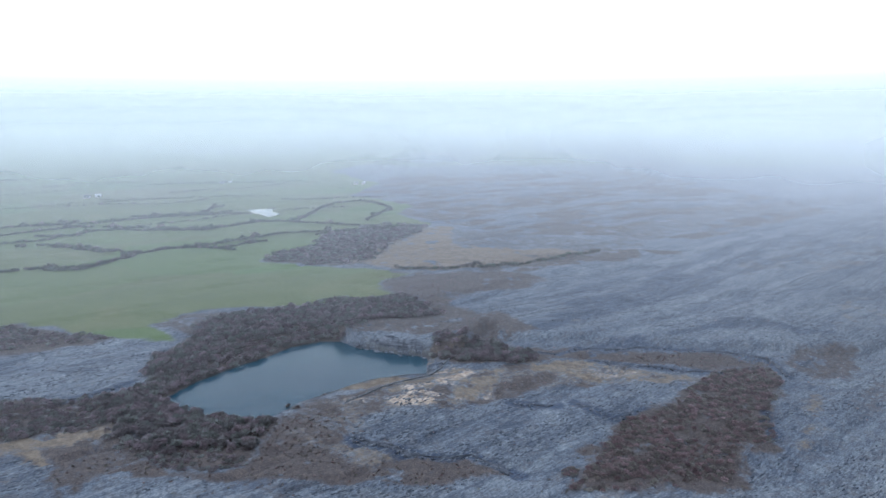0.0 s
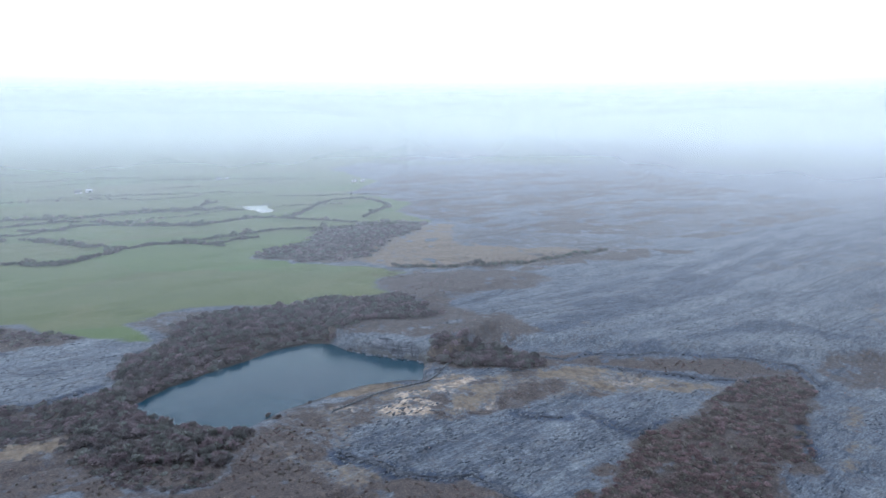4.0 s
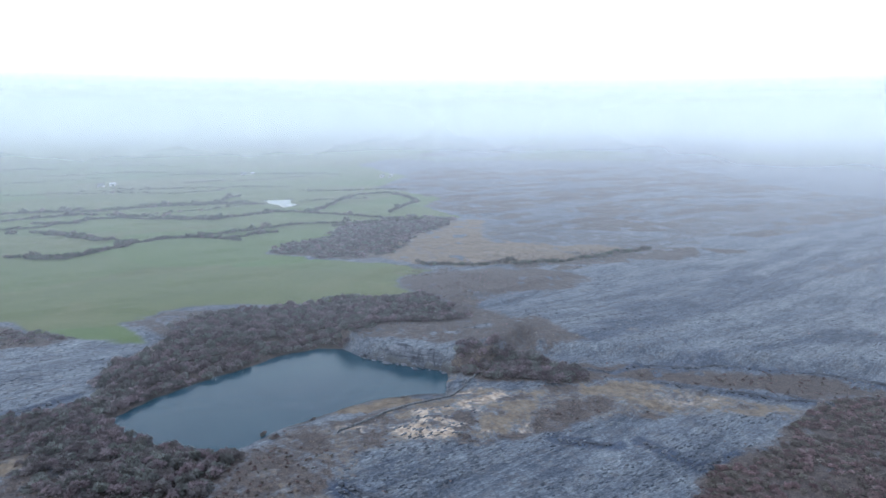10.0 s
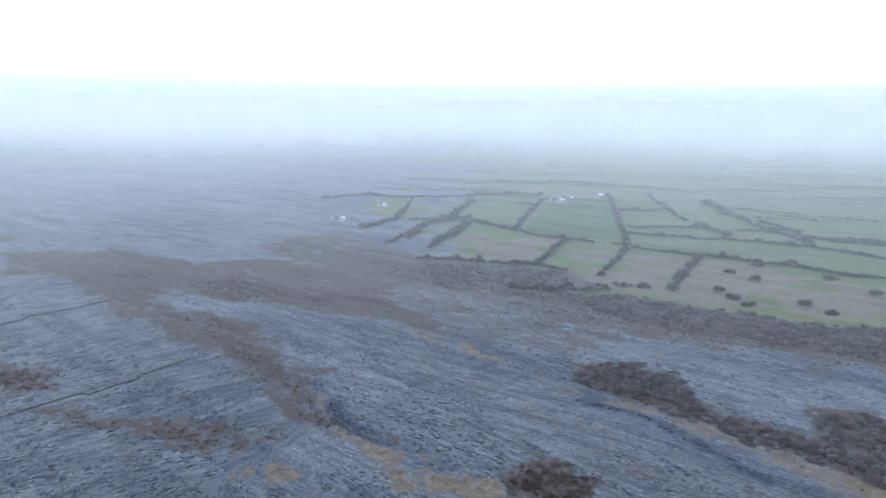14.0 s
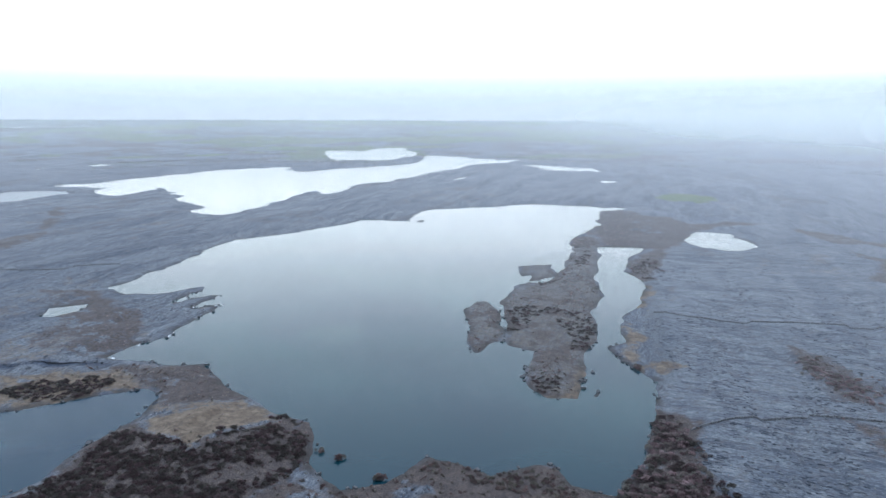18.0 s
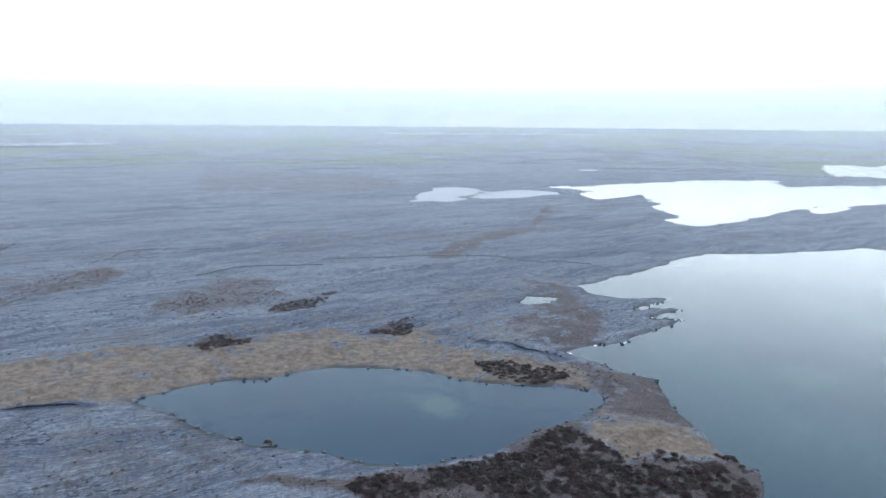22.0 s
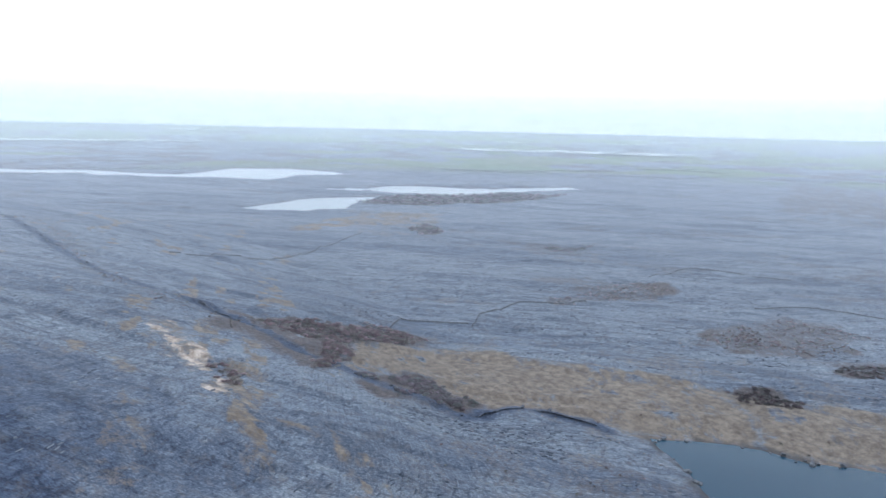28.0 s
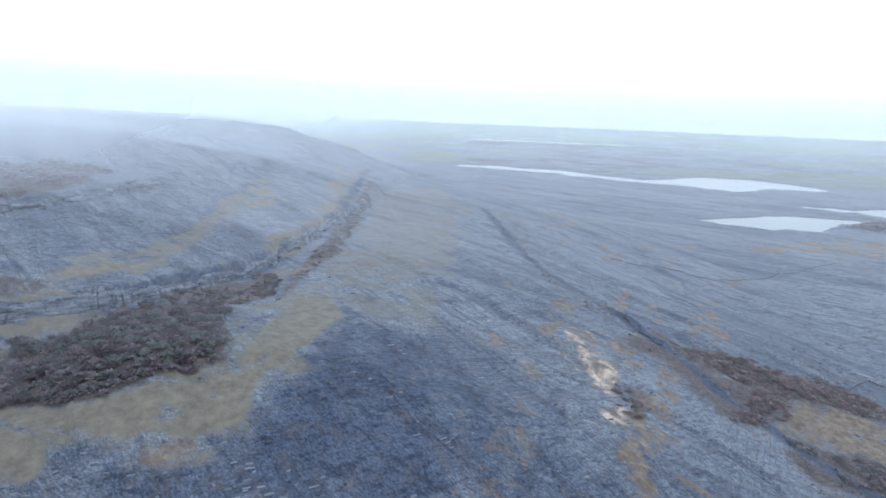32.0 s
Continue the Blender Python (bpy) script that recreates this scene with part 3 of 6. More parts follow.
patch("dry", 0.85, [(-225, 214), (-200, 234), (-172, 251), (-154, 264), (-137, 262), (-129, 258), (-146, 247), (-157, 245), (-185, 238), (-213, 217)])
patch("heath", 0.8, [(-132, 218), (-130, 248), (-128, 263), (-106, 244), (-97, 245), (-128, 212)])
patch("dry", 0.6, [(-167, 203), (-156, 214), (-140, 216), (-160, 204)])
patch("heath", 0.9, [(-188, 145), (-186, 161), (-179, 174), (-174, 168), (-180, 150)])
patch("heath", 0.85, [(-546, -139), (-580, -112), (-519, -16), (-473, 48), (-423, 117), (-375, 140), (-331, 157), (-354, 131), (-386, 87), (-403, 52), (-452, 8), (-432, -14), (-390, 11), (-376, 49), (-357, 63), (-332, 54), (-297, 70), (-274, 92), (-235, 100), (-234, 92), (-270, 72), (-323, 50), (-364, 11), (-461, -54), (-488, -115)])
patch("heath", 0.7, [(-591, 37), (-649, 108), (-523, 174), (-465, 263), (-435, 214), (-425, 160), (-434, 136), (-494, 89)])
patch("dry", 0.7, [(-354, 128), (-321, 156), (-282, 173), (-248, 187), (-239, 207), (-210, 225), (-179, 245), (-162, 246), (-163, 238), (-178, 235), (-198, 224), (-218, 215), (-238, 195), (-272, 171), (-312, 149)])
patch("heath", 0.9, [(-290, 75), (-288, 106), (-273, 101), (-276, 82)])
patch("heath", 0.9, [(-243, 39), (-234, 60), (-222, 60), (-225, 47)])
patch("heath", 0.6, [(-232, 58), (-225, 81), (-216, 80), (-223, 61)])
patch("dry", 0.5, [(-245, 22), (-246, 39), (-239, 39), (-237, 26)])
patch("heath", 0.8, [(-297, -35), (-298, -18), (-275, -8), (-275, -26)])
patch("dry", 0.7, [(-261, 94), (-231, 100), (-216, 110), (-204, 120), (-193, 133), (-183, 142), (-181, 114), (-193, 114), (-206, 106), (-239, 92)])
patch("dry", 0.7, [(-197, 68), (-204, 79), (-197, 92), (-194, 89), (-192, 70)])
patch("dry", 0.8, [(-193, 122), (-192, 138), (-182, 147), (-174, 142), (-176, 120)])
patch("heath", 0.95, [(-186, 146), (-188, 159), (-177, 173), (-171, 167), (-174, 145)])
patch("heath", 0.85, [(-653, -272), (-639, -171), (-549, -98), (-579, -72), (-489, 45), (-388, 60), (-414, 26), (-444, 4), (-425, -8), (-390, 4), (-350, 40), (-327, 69), (-257, 80), (-300, 61), (-326, 34), (-379, -7), (-482, -80), (-586, -180)])
patch("heath", 0.85, [(-630, -482), (-601, -346), (-673, -284), (-573, -317), (-522, -285), (-445, -239), (-370, -199), (-367, -220), (-458, -273), (-434, -297), (-490, -373)])
patch("heath", 0.85, [(-315, -65), (-310, -44), (-293, -15), (-278, -6), (-278, -22), (-296, -48)])
patch("heath", 0.85, [(-243, 22), (-245, 37), (-228, 59), (-211, 61), (-231, 41)])
patch("heath", 0.7, [(-250, 4), (-255, 13), (-241, 16), (-235, 10)])
patch("heath", 0.8, [(-228, 59), (-224, 75), (-224, 84), (-212, 66)])
patch("heath", 1, [(-209, -54), (-210, -38), (-185, -16), (-170, 7), (-162, 12), (-145, -11), (-158, -25), (-175, -27)])
patch("dark", 0.4, [(-204, -6), (-268, 19), (-356, 65), (-224, 84), (-163, 13)])
patch("pasture", 0.8, [(-774, -529), (-836, -526), (-824, -457), (-756, -436), (-724, -469)])
patch("rock", 0.9, [(-586, -203), (-620, -179), (-585, -114), (-562, -137)])
patch("heath", 0.6, [(752, -1618), (194, -1218), (130, -1027), (232, -952), (450, -929)])
patch("dry", 0.85, [(118, -175), (94, -177), (60, -195), (18, -194), (-12, -180), (-36, -183), (-57, -177), (-53, -201), (-12, -214), (21, -232), (69, -236), (101, -230), (96, -202), (131, -204)])
patch("heath", 0.75, [(-27, -372), (-65, -362), (-70, -260), (-61, -225), (-40, -234), (-12, -255), (-37, -282), (-33, -334)])
patch("dry", 0.45, [(29, -252), (-12, -272), (-42, -258), (-23, -228), (16, -231)])
patch("heath", 0.85, [(-53, -201), (-84, -197), (-83, -154), (-88, -137), (-68, -148), (-55, -151), (-57, -177)])
patch("heath", 1, [(52, -93), (29, -96), (9, -104), (-12, -112), (-33, -145), (-46, -146), (-51, -125), (-58, -110), (-75, -121), (-94, -122), (-88, -90), (-77, -79), (-56, -72), (59, -90)])
patch("dry", 0.95, [(-44, -149), (-82, -142), (-92, -124), (-70, -118), (-56, -111), (-50, -132)])
patch("dark", 0.45, [(95, -123), (76, -120), (54, -111), (32, -111), (11, -103), (31, -95), (52, -93), (59, -90), (82, -92)])
patch("dry", 0.9, [(248, -102), (252, -134), (209, -167), (157, -203), (134, -206), (87, -221), (48, -235), (17, -268), (10, -207), (35, -194), (53, -195), (85, -178), (127, -146), (151, -134), (169, -121), (173, -108), (191, -115), (214, -102), (208, -68)])
patch("heath", 1, [(274, -103), (274, -143), (256, -151), (243, -127), (250, -104), (214, -71), (212, -62)])
patch("heath", 1, [(201, -75), (215, -104), (203, -111), (177, -115), (176, -101), (189, -78)])
patch("dry", 0.3, [(169, -70), (100, -133), (73, -123), (38, -106), (136, -42)])
patch("heath", 0.6, [(172, -265), (178, -341), (150, -362), (131, -346), (128, -306), (145, -269)])
patch("heath", 0.6, [(122, -282), (90, -320), (92, -292)])
patch("heath", 0.55, [(325, -297), (305, -335), (258, -339), (231, -311), (273, -293)])
patch("heath", 0.5, [(180, -471), (122, -532), (128, -476)])
patch("heath", 0.75, [(51, -412), (2, -566), (-43, -634), (-71, -811), (-82, -795), (-52, -608), (-8, -523), (20, -439)])
patch("heath", 0.7, [(-27, -342), (-41, -351), (-46, -332), (-29, -321)])
patch("heath", 0.5, [(469, -406), (387, -442), (368, -401), (389, -369)])
patch("dry", 0.6, [(729, -401), (663, -474), (588, -439), (580, -368), (619, -328)])
patch("dry", 0.45, [(12, -249), (-34, -295), (-28, -259), (-8, -227), (6, -215)])
patch("dark", 0.65, [(260, 65), (225, 50), (220, 23), (202, 6), (172, 6), (169, 28), (151, 24), (159, 63)])
patch("heath", 0.8, [(273, -43), (294, -67), (274, -86), (258, -107), (247, -101), (217, -72), (218, -59), (249, -54)])
patch("heath", 1, [(259, -114), (272, -149), (252, -148), (243, -122)])
patch("dry", 0.9, [(226, -83), (251, -105), (244, -129), (221, -163), (197, -170), (163, -181), (142, -204), (129, -201), (112, -194), (101, -173), (115, -160), (128, -144), (153, -138), (175, -110), (203, -114), (218, -97)])
patch("heath", 1, [(210, -78), (213, -107), (202, -113), (176, -114), (177, -101), (190, -85)])
patch("turf", 0.55, [(560, 74), (679, 41), (468, 22), (371, 24), (331, 47), (346, 68)])
patch("dry", 0.7, [(197, -13), (185, -23), (175, -37), (165, -38), (179, -28), (189, -17)])
patch("dry", 0.7, [(197, 23), (194, 11), (175, 5), (171, 2), (178, 12)])
patch("dry", 0.7, [(168, 28), (163, 24), (152, 23), (155, 26)])
patch("dry", 0.7, [(241, 21), (252, 9), (231, 16)])
patch("dry", 0.7, [(241, 3), (235, -3), (220, -3), (222, 3)])
patch("dry", 0.7, [(267, 65), (266, 55), (254, 57), (251, 65)])
patch("dry", 0.7, [(218, -38), (212, -43), (197, -38), (201, -32)])
patch("turf", 0.55, [(269, 80), (355, 66), (591, 66), (697, 27), (584, -4), (336, 21), (267, 58)])
patch("heath", 0.8, [(275, 85), (345, 78), (463, 82), (606, 81), (671, 76), (415, 71), (332, 74), (286, 83), (263, 95), (239, 120), (221, 156), (219, 163), (223, 165), (234, 136), (276, 111)])
patch("dark", 0.85, [(170, 80), (199, 69), (228, 63), (243, 45), (239, 25), (215, 18), (192, 16), (173, 14), (157, 18), (147, 79), (159, 80)])
patch("dark", 0.8, [(147, 102), (156, 96), (157, 79), (147, 78), (144, 99)])
patch("turf", 0.95, [(174, 138), (171, 123), (176, 105), (193, 89), (245, 82), (264, 71), (239, 64), (207, 70), (178, 79), (170, 80), (162, 90), (160, 104), (162, 131)])
patch("turf", 0.85, [(162, 131), (158, 119), (149, 116), (147, 122)])
patch("turf", 0.9, [(218, 162), (228, 140), (209, 145), (208, 157)])
patch("heath", 1, [(206, 156), (207, 144), (224, 132), (253, 107), (208, 93), (193, 90), (178, 106), (170, 118), (175, 139)])
patch("dry", 0.7, [(246, 21), (258, 10), (252, 4), (236, 10), (230, 22)])
patch("dry", 0.7, [(253, 2), (235, -1), (220, -3), (222, 3)])
patch("dry", 0.7, [(154, 54), (158, 49), (153, 48)])
patch("dry", 0.7, [(168, 28), (169, 24), (157, 21), (158, 25)])
patch("dry", 0.7, [(225, -32), (219, -43), (200, -38), (185, -26), (205, -26)])
patch("dry", 0.7, [(156, 99), (159, 92), (165, 81), (158, 85), (152, 95)])
patch("bare", 0.85, [(272, -20), (257, -24), (228, -27), (225, -30), (222, -21), (242, -19)])
patch("bare", 0.7, [(218, -28), (210, -31), (197, -30), (198, -25)])
patch("turf", 0.7, [(250, 156), (281, 145), (327, 140), (555, 152), (562, 144), (346, 130), (280, 134)])
patch("turf", 0.7, [(279, 112), (340, 97), (476, 98), (674, 103), (688, 93), (452, 88), (351, 93)])


# ---- noise and plan arithmetic ----
def lattice(ix, iy, seed):
    h = (ix.astype(np.int64) * 374761393 + iy.astype(np.int64) * 668265263 + seed * 1442695041) & 0x7FFFFFFF
    h = ((h ^ (h >> 13)) * 1274126177) & 0x7FFFFFFF
    return ((h ^ (h >> 16)) & 0xFFFF) / 65535.0


def vnoise(x, y, seed=0):
    ix, iy = np.floor(x), np.floor(y)
    fx, fy = x - ix, y - iy
    fx, fy = fx * fx * (3 - 2 * fx), fy * fy * (3 - 2 * fy)
    a, b = lattice(ix, iy, seed), lattice(ix + 1, iy, seed)
    c, d = lattice(ix, iy + 1, seed), lattice(ix + 1, iy + 1, seed)
    return (a + (b - a) * fx) * (1 - fy) + (c + (d - c) * fx) * fy


def fbm(x, y, size, seed=0, octaves=4):
    """Noise from -1 to 1 whose largest lumps are about size metres."""
    total, amp, norm = 0.0, 1.0, 0.0
    for k in range(octaves):
        total = total + amp * (vnoise(x / size + 17.3 * k, y / size - 9.1 * k, seed + k) * 2 - 1)
        norm += amp
        amp, size = amp * 0.55, size * 0.47
    return total / norm * 1.5


def ease(a):
    a = np.clip(a, 0, 1)
    return a * a * (3 - 2 * a)


def outline_distance(x, y, pts):
    """Signed distance to a closed outline, negative inside."""
    best, inside = np.full(x.shape, 1e18), np.zeros(x.shape, bool)
    for (ax, ay), (bx, by) in zip(pts, pts[1:] + pts[:1]):
        dx, dy = bx - ax, by - ay
        t = np.clip(((x - ax) * dx + (y - ay) * dy) / (dx * dx + dy * dy + 1e-9), 0, 1)
        best = np.minimum(best, (x - ax - t * dx) ** 2 + (y - ay - t * dy) ** 2)
        cross = (ay > y) != (by > y)
        inside ^= cross & (x < dx * (y - ay) / (dy if dy else 1e-9) + ax)
    return np.where(inside, -1, 1) * np.sqrt(best)


def zone(x, y, pts, soft, ragged, seed, size=30.0):
    """1 inside an outline, 0 outside, with a ragged edge."""
    px, py = [p[0] for p in pts], [p[1] for p in pts]
    pad = soft + ragged * 2
    near = (x > min(px) - pad) & (x < max(px) + pad) & (y > min(py) - pad) & (y < max(py) + pad)
    out = np.zeros(x.shape)
    if near.any():
        xs, ys = x[near], y[near]
        d = outline_distance(xs, ys, pts) + ragged * fbm(xs, ys, size, seed)
        out[near] = ease(0.5 - d / (2 * soft))
    return out


def bowl(x, y):
    """The plain rises gently towards the far distance."""
    return 78 * ease((np.hypot(x, y - 70) - 2600) / 2300)


def hill_level(x, y):
    """Steps up the hill: its contours bend round to the north at the western nose."""
    s = 0.39 * np.minimum(x, 300) + 0.12 * np.maximum(x - 300, 0) + 0.92 * y + 39 + 5 * fbm(x, y, 60, 31, 3)
    return s - 0.04 * np.clip(240 - x, 0, 45) ** 2 * ease((s - 205) / 45)


def hill(x, y):
    """A terraced limestone hill to the east."""
    h = np.interp(hill_level(x, y), HILL_S, HILL_Z)
    return h * ease((x - 40) / 160) * (1 - ease((y - 120 - 1.5 * (x - 150)) / 110)) * (1 - ease((x - 700 - 1.2 * y) / 350))


def land(x, y):
    """Height of the ground without the lakes."""
    roll = 1.1 * fbm(x, y, 140, 3) + 0.35 * fbm(x, y, 22, 5, 3)
    u, v = x * STRIKE[0] + y * STRIKE[1], -x * STRIKE[1] + y * STRIKE[0]
    step = fbm(u / 5 + 300, v, 26, 8, 3)
    ledge = 1.5 * (ease((step + 0.1) / 0.14) - 0.5)
    bank = 6.5 * zone(x, y, QUARRY_BANK, 2.0, 1.2, 15, 12) * (1 - ease((y - 385) / 60))
    scarp = 4.0 * zone(x, y, NORTH_BENCH, 3.0, 5.0, 16, 40) * (1 - ease((y - 380) / 120))
    return 2.6 + roll + ledge + hill(x, y) + bowl(x, y) + bank + scarp


def lake_distance(x, y):
    """Signed distance to the nearest shore, and that lake's level."""
    best, level = np.full(x.shape, 400.0), np.zeros(x.shape)
    for name, (pts, lev) in LAKES.items():
        px, py = [p[0] for p in pts], [p[1] for p in pts]
        near = (x > min(px) - 120) & (x < max(px) + 120) & (y > min(py) - 120) & (y < max(py) + 120)
        if not near.any():
            continue
        d = outline_distance(x[near], y[near], pts)
        for isle in ISLES.get(name, ()):
            d = np.maximum(d, -outline_distance(x[near], y[near], isle))
        closer = d < best[near]
        best[near] = np.where(closer, d, best[near])
        level[near] = np.where(closer, lev, level[near])
    reach = np.clip(np.hypot(x, y - 70) / 300, 0.6, 4)
    return best + reach * (2.2 * fbm(x, y, 16, 41, 4) + 4.5 * fbm(x, y, 55, 47, 4) * ease((reach - 1) / 1.5)), level


def outline_near(x, y):
    """True by the steep quarried shore."""
    return (x > -70) & (x < 25) & (y > 335) & (y < 460)


def ground_height(x, y):
    x, y = np.asarray(x, float), np.asarray(y, float)
    d, level = lake_distance(x, y)
    dry = land(x, y)
    shore = ease(d / np.where(outline_near(x, y), 7, 26))
    return np.where(d > 0, level - 0.12 + np.minimum(d * 0.3, 0.6) + (dry - level - 0.5) * shore, level - np.minimum(0.12 - d * 0.25, 6.0)), d


# ---- materials ----
def node_material(name, roughness=0.9):
    m = bpy.data.materials.new(name)
    m.use_nodes = True
    n, l = m.node_tree.nodes, m.node_tree.links
    p = n["Principled BSDF"]
    p.inputs["Roughness"].default_value = roughness
    p.inputs["Specular IOR Level"].default_value = 0.25
    return m, n, l, p


def noise_node(n, l, co, scale, detail=4.0, rough=0.6, distort=0.0):
    t = n.new("ShaderNodeTexNoise")
    t.inputs["Scale"].default_value, t.inputs["Detail"].default_value = scale, detail
    t.inputs["Roughness"].default_value, t.inputs["Distortion"].default_value = rough, distort
    l.new(co, t.inputs["Vector"])
    return t.outputs["Fac"]


def ramp_node(n, l, fac, stops):
    t = n.new("ShaderNodeValToRGB")
    e = t.color_ramp.elements
    e[0].position, e[0].color = stops[0][0], (*stops[0][1], 1)
    e[1].position, e[1].color = stops[-1][0], (*stops[-1][1], 1)
    for pos, col in stops[1:-1]:
        e.new(pos).color = (*col, 1)
    l.new(fac, t.inputs[0])
    return t.outputs[0]


def mix_node(n, l, fac, a, b, blend="MIX"):
    t = n.new("ShaderNodeMix")
    t.data_type, t.blend_type = "RGBA", blend
    for sock, val in ((t.inputs[0], fac), (t.inputs[6], a), (t.inputs[7], b)):
        if isinstance(val, (int, float)):
            sock.default_value = val
        elif isinstance(val, tuple):
            sock.default_value = (*val, 1)
        else:
            l.new(val, sock)
    return t.outputs[2]


def math_node(n, l, op, a, b=0.0, clamp=False):
    t = n.new("ShaderNodeMath")
    t.operation, t.use_clamp = op, clamp
    for sock, val in ((t.inputs[0], a), (t.inputs[1], b)):
        if isinstance(val, (int, float)):
            sock.default_value = val
        else:
            l.new(val, sock)
    return t.outputs[0]


def mapped(n, l, rot=0.0, scale=(1, 1, 1)):
    """World position, turned by rot and then scaled."""
    g = n.new("ShaderNodeNewGeometry")
    m = n.new("ShaderNodeMapping")
    m.vector_type = "TEXTURE"
    m.inputs["Rotation"].default_value, m.inputs["Scale"].default_value = (0, 0, rot), tuple(1 / c for c in scale)
    l.new(g.outputs["Position"], m.inputs["Vector"])
    return m.outputs[0]


def ground_material():
    m, n, l, p = node_material("karst_ground", 0.92)
    at = n.new("ShaderNodeAttribute")
    at.attribute_name = "cover"
    sep = n.new("ShaderNodeSeparateColor")
    l.new(at.outputs["Color"], sep.inputs[0])
    pasture, scrub, dry, turf = sep.outputs[0], sep.outputs[1], sep.outputs[2], at.outputs["Alpha"]
    at2 = n.new("ShaderNodeAttribute")
    at2.attribute_name = "bare"
    sep2 = n.new("ShaderNodeSeparateColor")
    l.new(at2.outputs["Color"], sep2.inputs[0])
    at3 = n.new("ShaderNodeAttribute")
    at3.attribute_name = "field"
    sep3 = n.new("ShaderNodeSeparateColor")
    l.new(at3.outputs["Color"], sep3.inputs[0])
    bare, damp, tone = sep2.outputs[0], sep2.outputs[1], sep2.outputs[2]
    flat = mapped(n, l)

    def broken(mask, scale, reach=1.7):
        """Breaks a soft cover mask up into ragged tufts."""
        t = n.new("ShaderNodeMapRange")
        t.interpolation_type = "SMOOTHSTEP"
        t.inputs[1].default_value, t.inputs[2].default_value = 0.18, 0.86
        grain = math_node(n, l, "MULTIPLY", math_node(n, l, "SUBTRACT", noise_node(n, l, flat, scale, 6, 0.75), 0.5), reach)
        l.new(math_node(n, l, "ADD", mask, grain), t.inputs[0])
        return t.outputs[0]

    pasture, scrub, dry, turf = broken(pasture, 0.3, 0.8), broken(scrub, 0.45), broken(dry, 0.55), broken(turf, 0.4, 1.0)
    bare = broken(bare, 0.33, 1.7)
    def bedded(turn, along):
        """Position along the bedding, which swings round on the western pavement."""
        t = n.new("ShaderNodeMix")
        t.data_type = "VECTOR"
        l.new(sep3.outputs[2], t.inputs[0])
        l.new(mapped(n, l, radians(turn), (along, 1, 1)), t.inputs[4])
        l.new(mapped(n, l, radians(turn + 82), (along, 1, 1)), t.inputs[5])
        return t.outputs[1]

    strike = bedded(40, 0.2)
    # limestone pavement: bedded bands, broken flecks along the bedding, joints across it
    bands = noise_node(n, l, strike, 0.07, 6, 0.62, 0.5)
    onhill = sep3.outputs[1]
    way = n.new("ShaderNodeMix")
    way.data_type = "VECTOR"
    l.new(onhill, way.inputs[0])
    l.new(bedded(40, 0.26), way.inputs[4])
    l.new(mapped(n, l, radians(-60), (0.45, 1, 1)), way.inputs[5])
    bedding = way.outputs[1]
    thin = noise_node(n, l, bedding, 0.85, 4, 0.72, 0.6)
    wide = noise_node(n, l, bedding, 0.2, 4, 0.65, 0.8)
    joint = noise_node(n, l, mapped(n, l, radians(112), (0.22, 1, 1)), 0.7, 3, 0.6, 0.4)
    fine = noise_node(n, l, flat, 1.1, 6, 0.78)
    rock = ramp_node(n, l, bands, ((0.30, (0.073, 0.082, 0.102)), (0.48, (0.112, 0.123, 0.145)), (0.70, (0.167, 0.180, 0.203))))
    rock = mix_node(n, l, 0.68, rock, ramp_node(n, l, thin, ((0.36, (0.019, 0.023, 0.034)), (0.47, (0.091, 0.102, 0.125)), (0.55, (0.140, 0.152, 0.175)), (0.64, (0.270, 0.283, 0.303)))))
    chips = noise_node(n, l, bedded(38, 0.3), 2.2, 3, 0.7, 0.3)
    rock = mix_node(n, l, 0.42, rock, ramp_node(n, l, chips, ((0.40, (0.012, 0.016, 0.026)), (0.47, (0.105, 0.118, 0.136)), (0.55, (0.155, 0.168, 0.185)), (0.62, (0.34, 0.355, 0.37)))))
    rock = mix_node(n, l, 0.3, rock, ramp_node(n, l, fine, ((0.36, (0.020, 0.025, 0.037)), (0.52, (0.119, 0.130, 0.153)), (0.66, (0.260, 0.272, 0.288)))))
    # Ledge shading put into the colour: dark hollows and lines, paler lips.
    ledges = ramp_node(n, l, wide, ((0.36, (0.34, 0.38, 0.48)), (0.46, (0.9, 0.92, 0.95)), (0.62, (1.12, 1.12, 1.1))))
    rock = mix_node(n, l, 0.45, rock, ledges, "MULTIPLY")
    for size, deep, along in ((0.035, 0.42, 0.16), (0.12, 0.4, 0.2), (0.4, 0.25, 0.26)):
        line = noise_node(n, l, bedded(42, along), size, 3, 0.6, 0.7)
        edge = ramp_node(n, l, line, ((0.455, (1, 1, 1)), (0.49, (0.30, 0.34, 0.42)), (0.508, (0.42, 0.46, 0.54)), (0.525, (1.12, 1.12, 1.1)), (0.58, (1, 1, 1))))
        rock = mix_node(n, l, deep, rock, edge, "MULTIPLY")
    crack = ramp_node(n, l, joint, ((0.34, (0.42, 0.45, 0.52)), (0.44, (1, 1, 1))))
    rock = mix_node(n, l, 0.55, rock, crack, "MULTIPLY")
    rock = mix_node(n, l, 1.0, rock, (1.14, 1.15, 1.13), "MULTIPLY")
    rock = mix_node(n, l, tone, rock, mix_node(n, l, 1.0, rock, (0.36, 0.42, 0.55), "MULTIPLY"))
    # moss and heather tufts in the grikes
    tuft = noise_node(n, l, flat, 0.22, 7, 0.75)
    rock = mix_node(n, l, math_node(n, l, "MULTIPLY", ramp_node(n, l, tuft, ((0.5, (0, 0, 0)), (0.66, (1, 1, 1)))), 0.4), rock, (0.105, 0.088, 0.078))
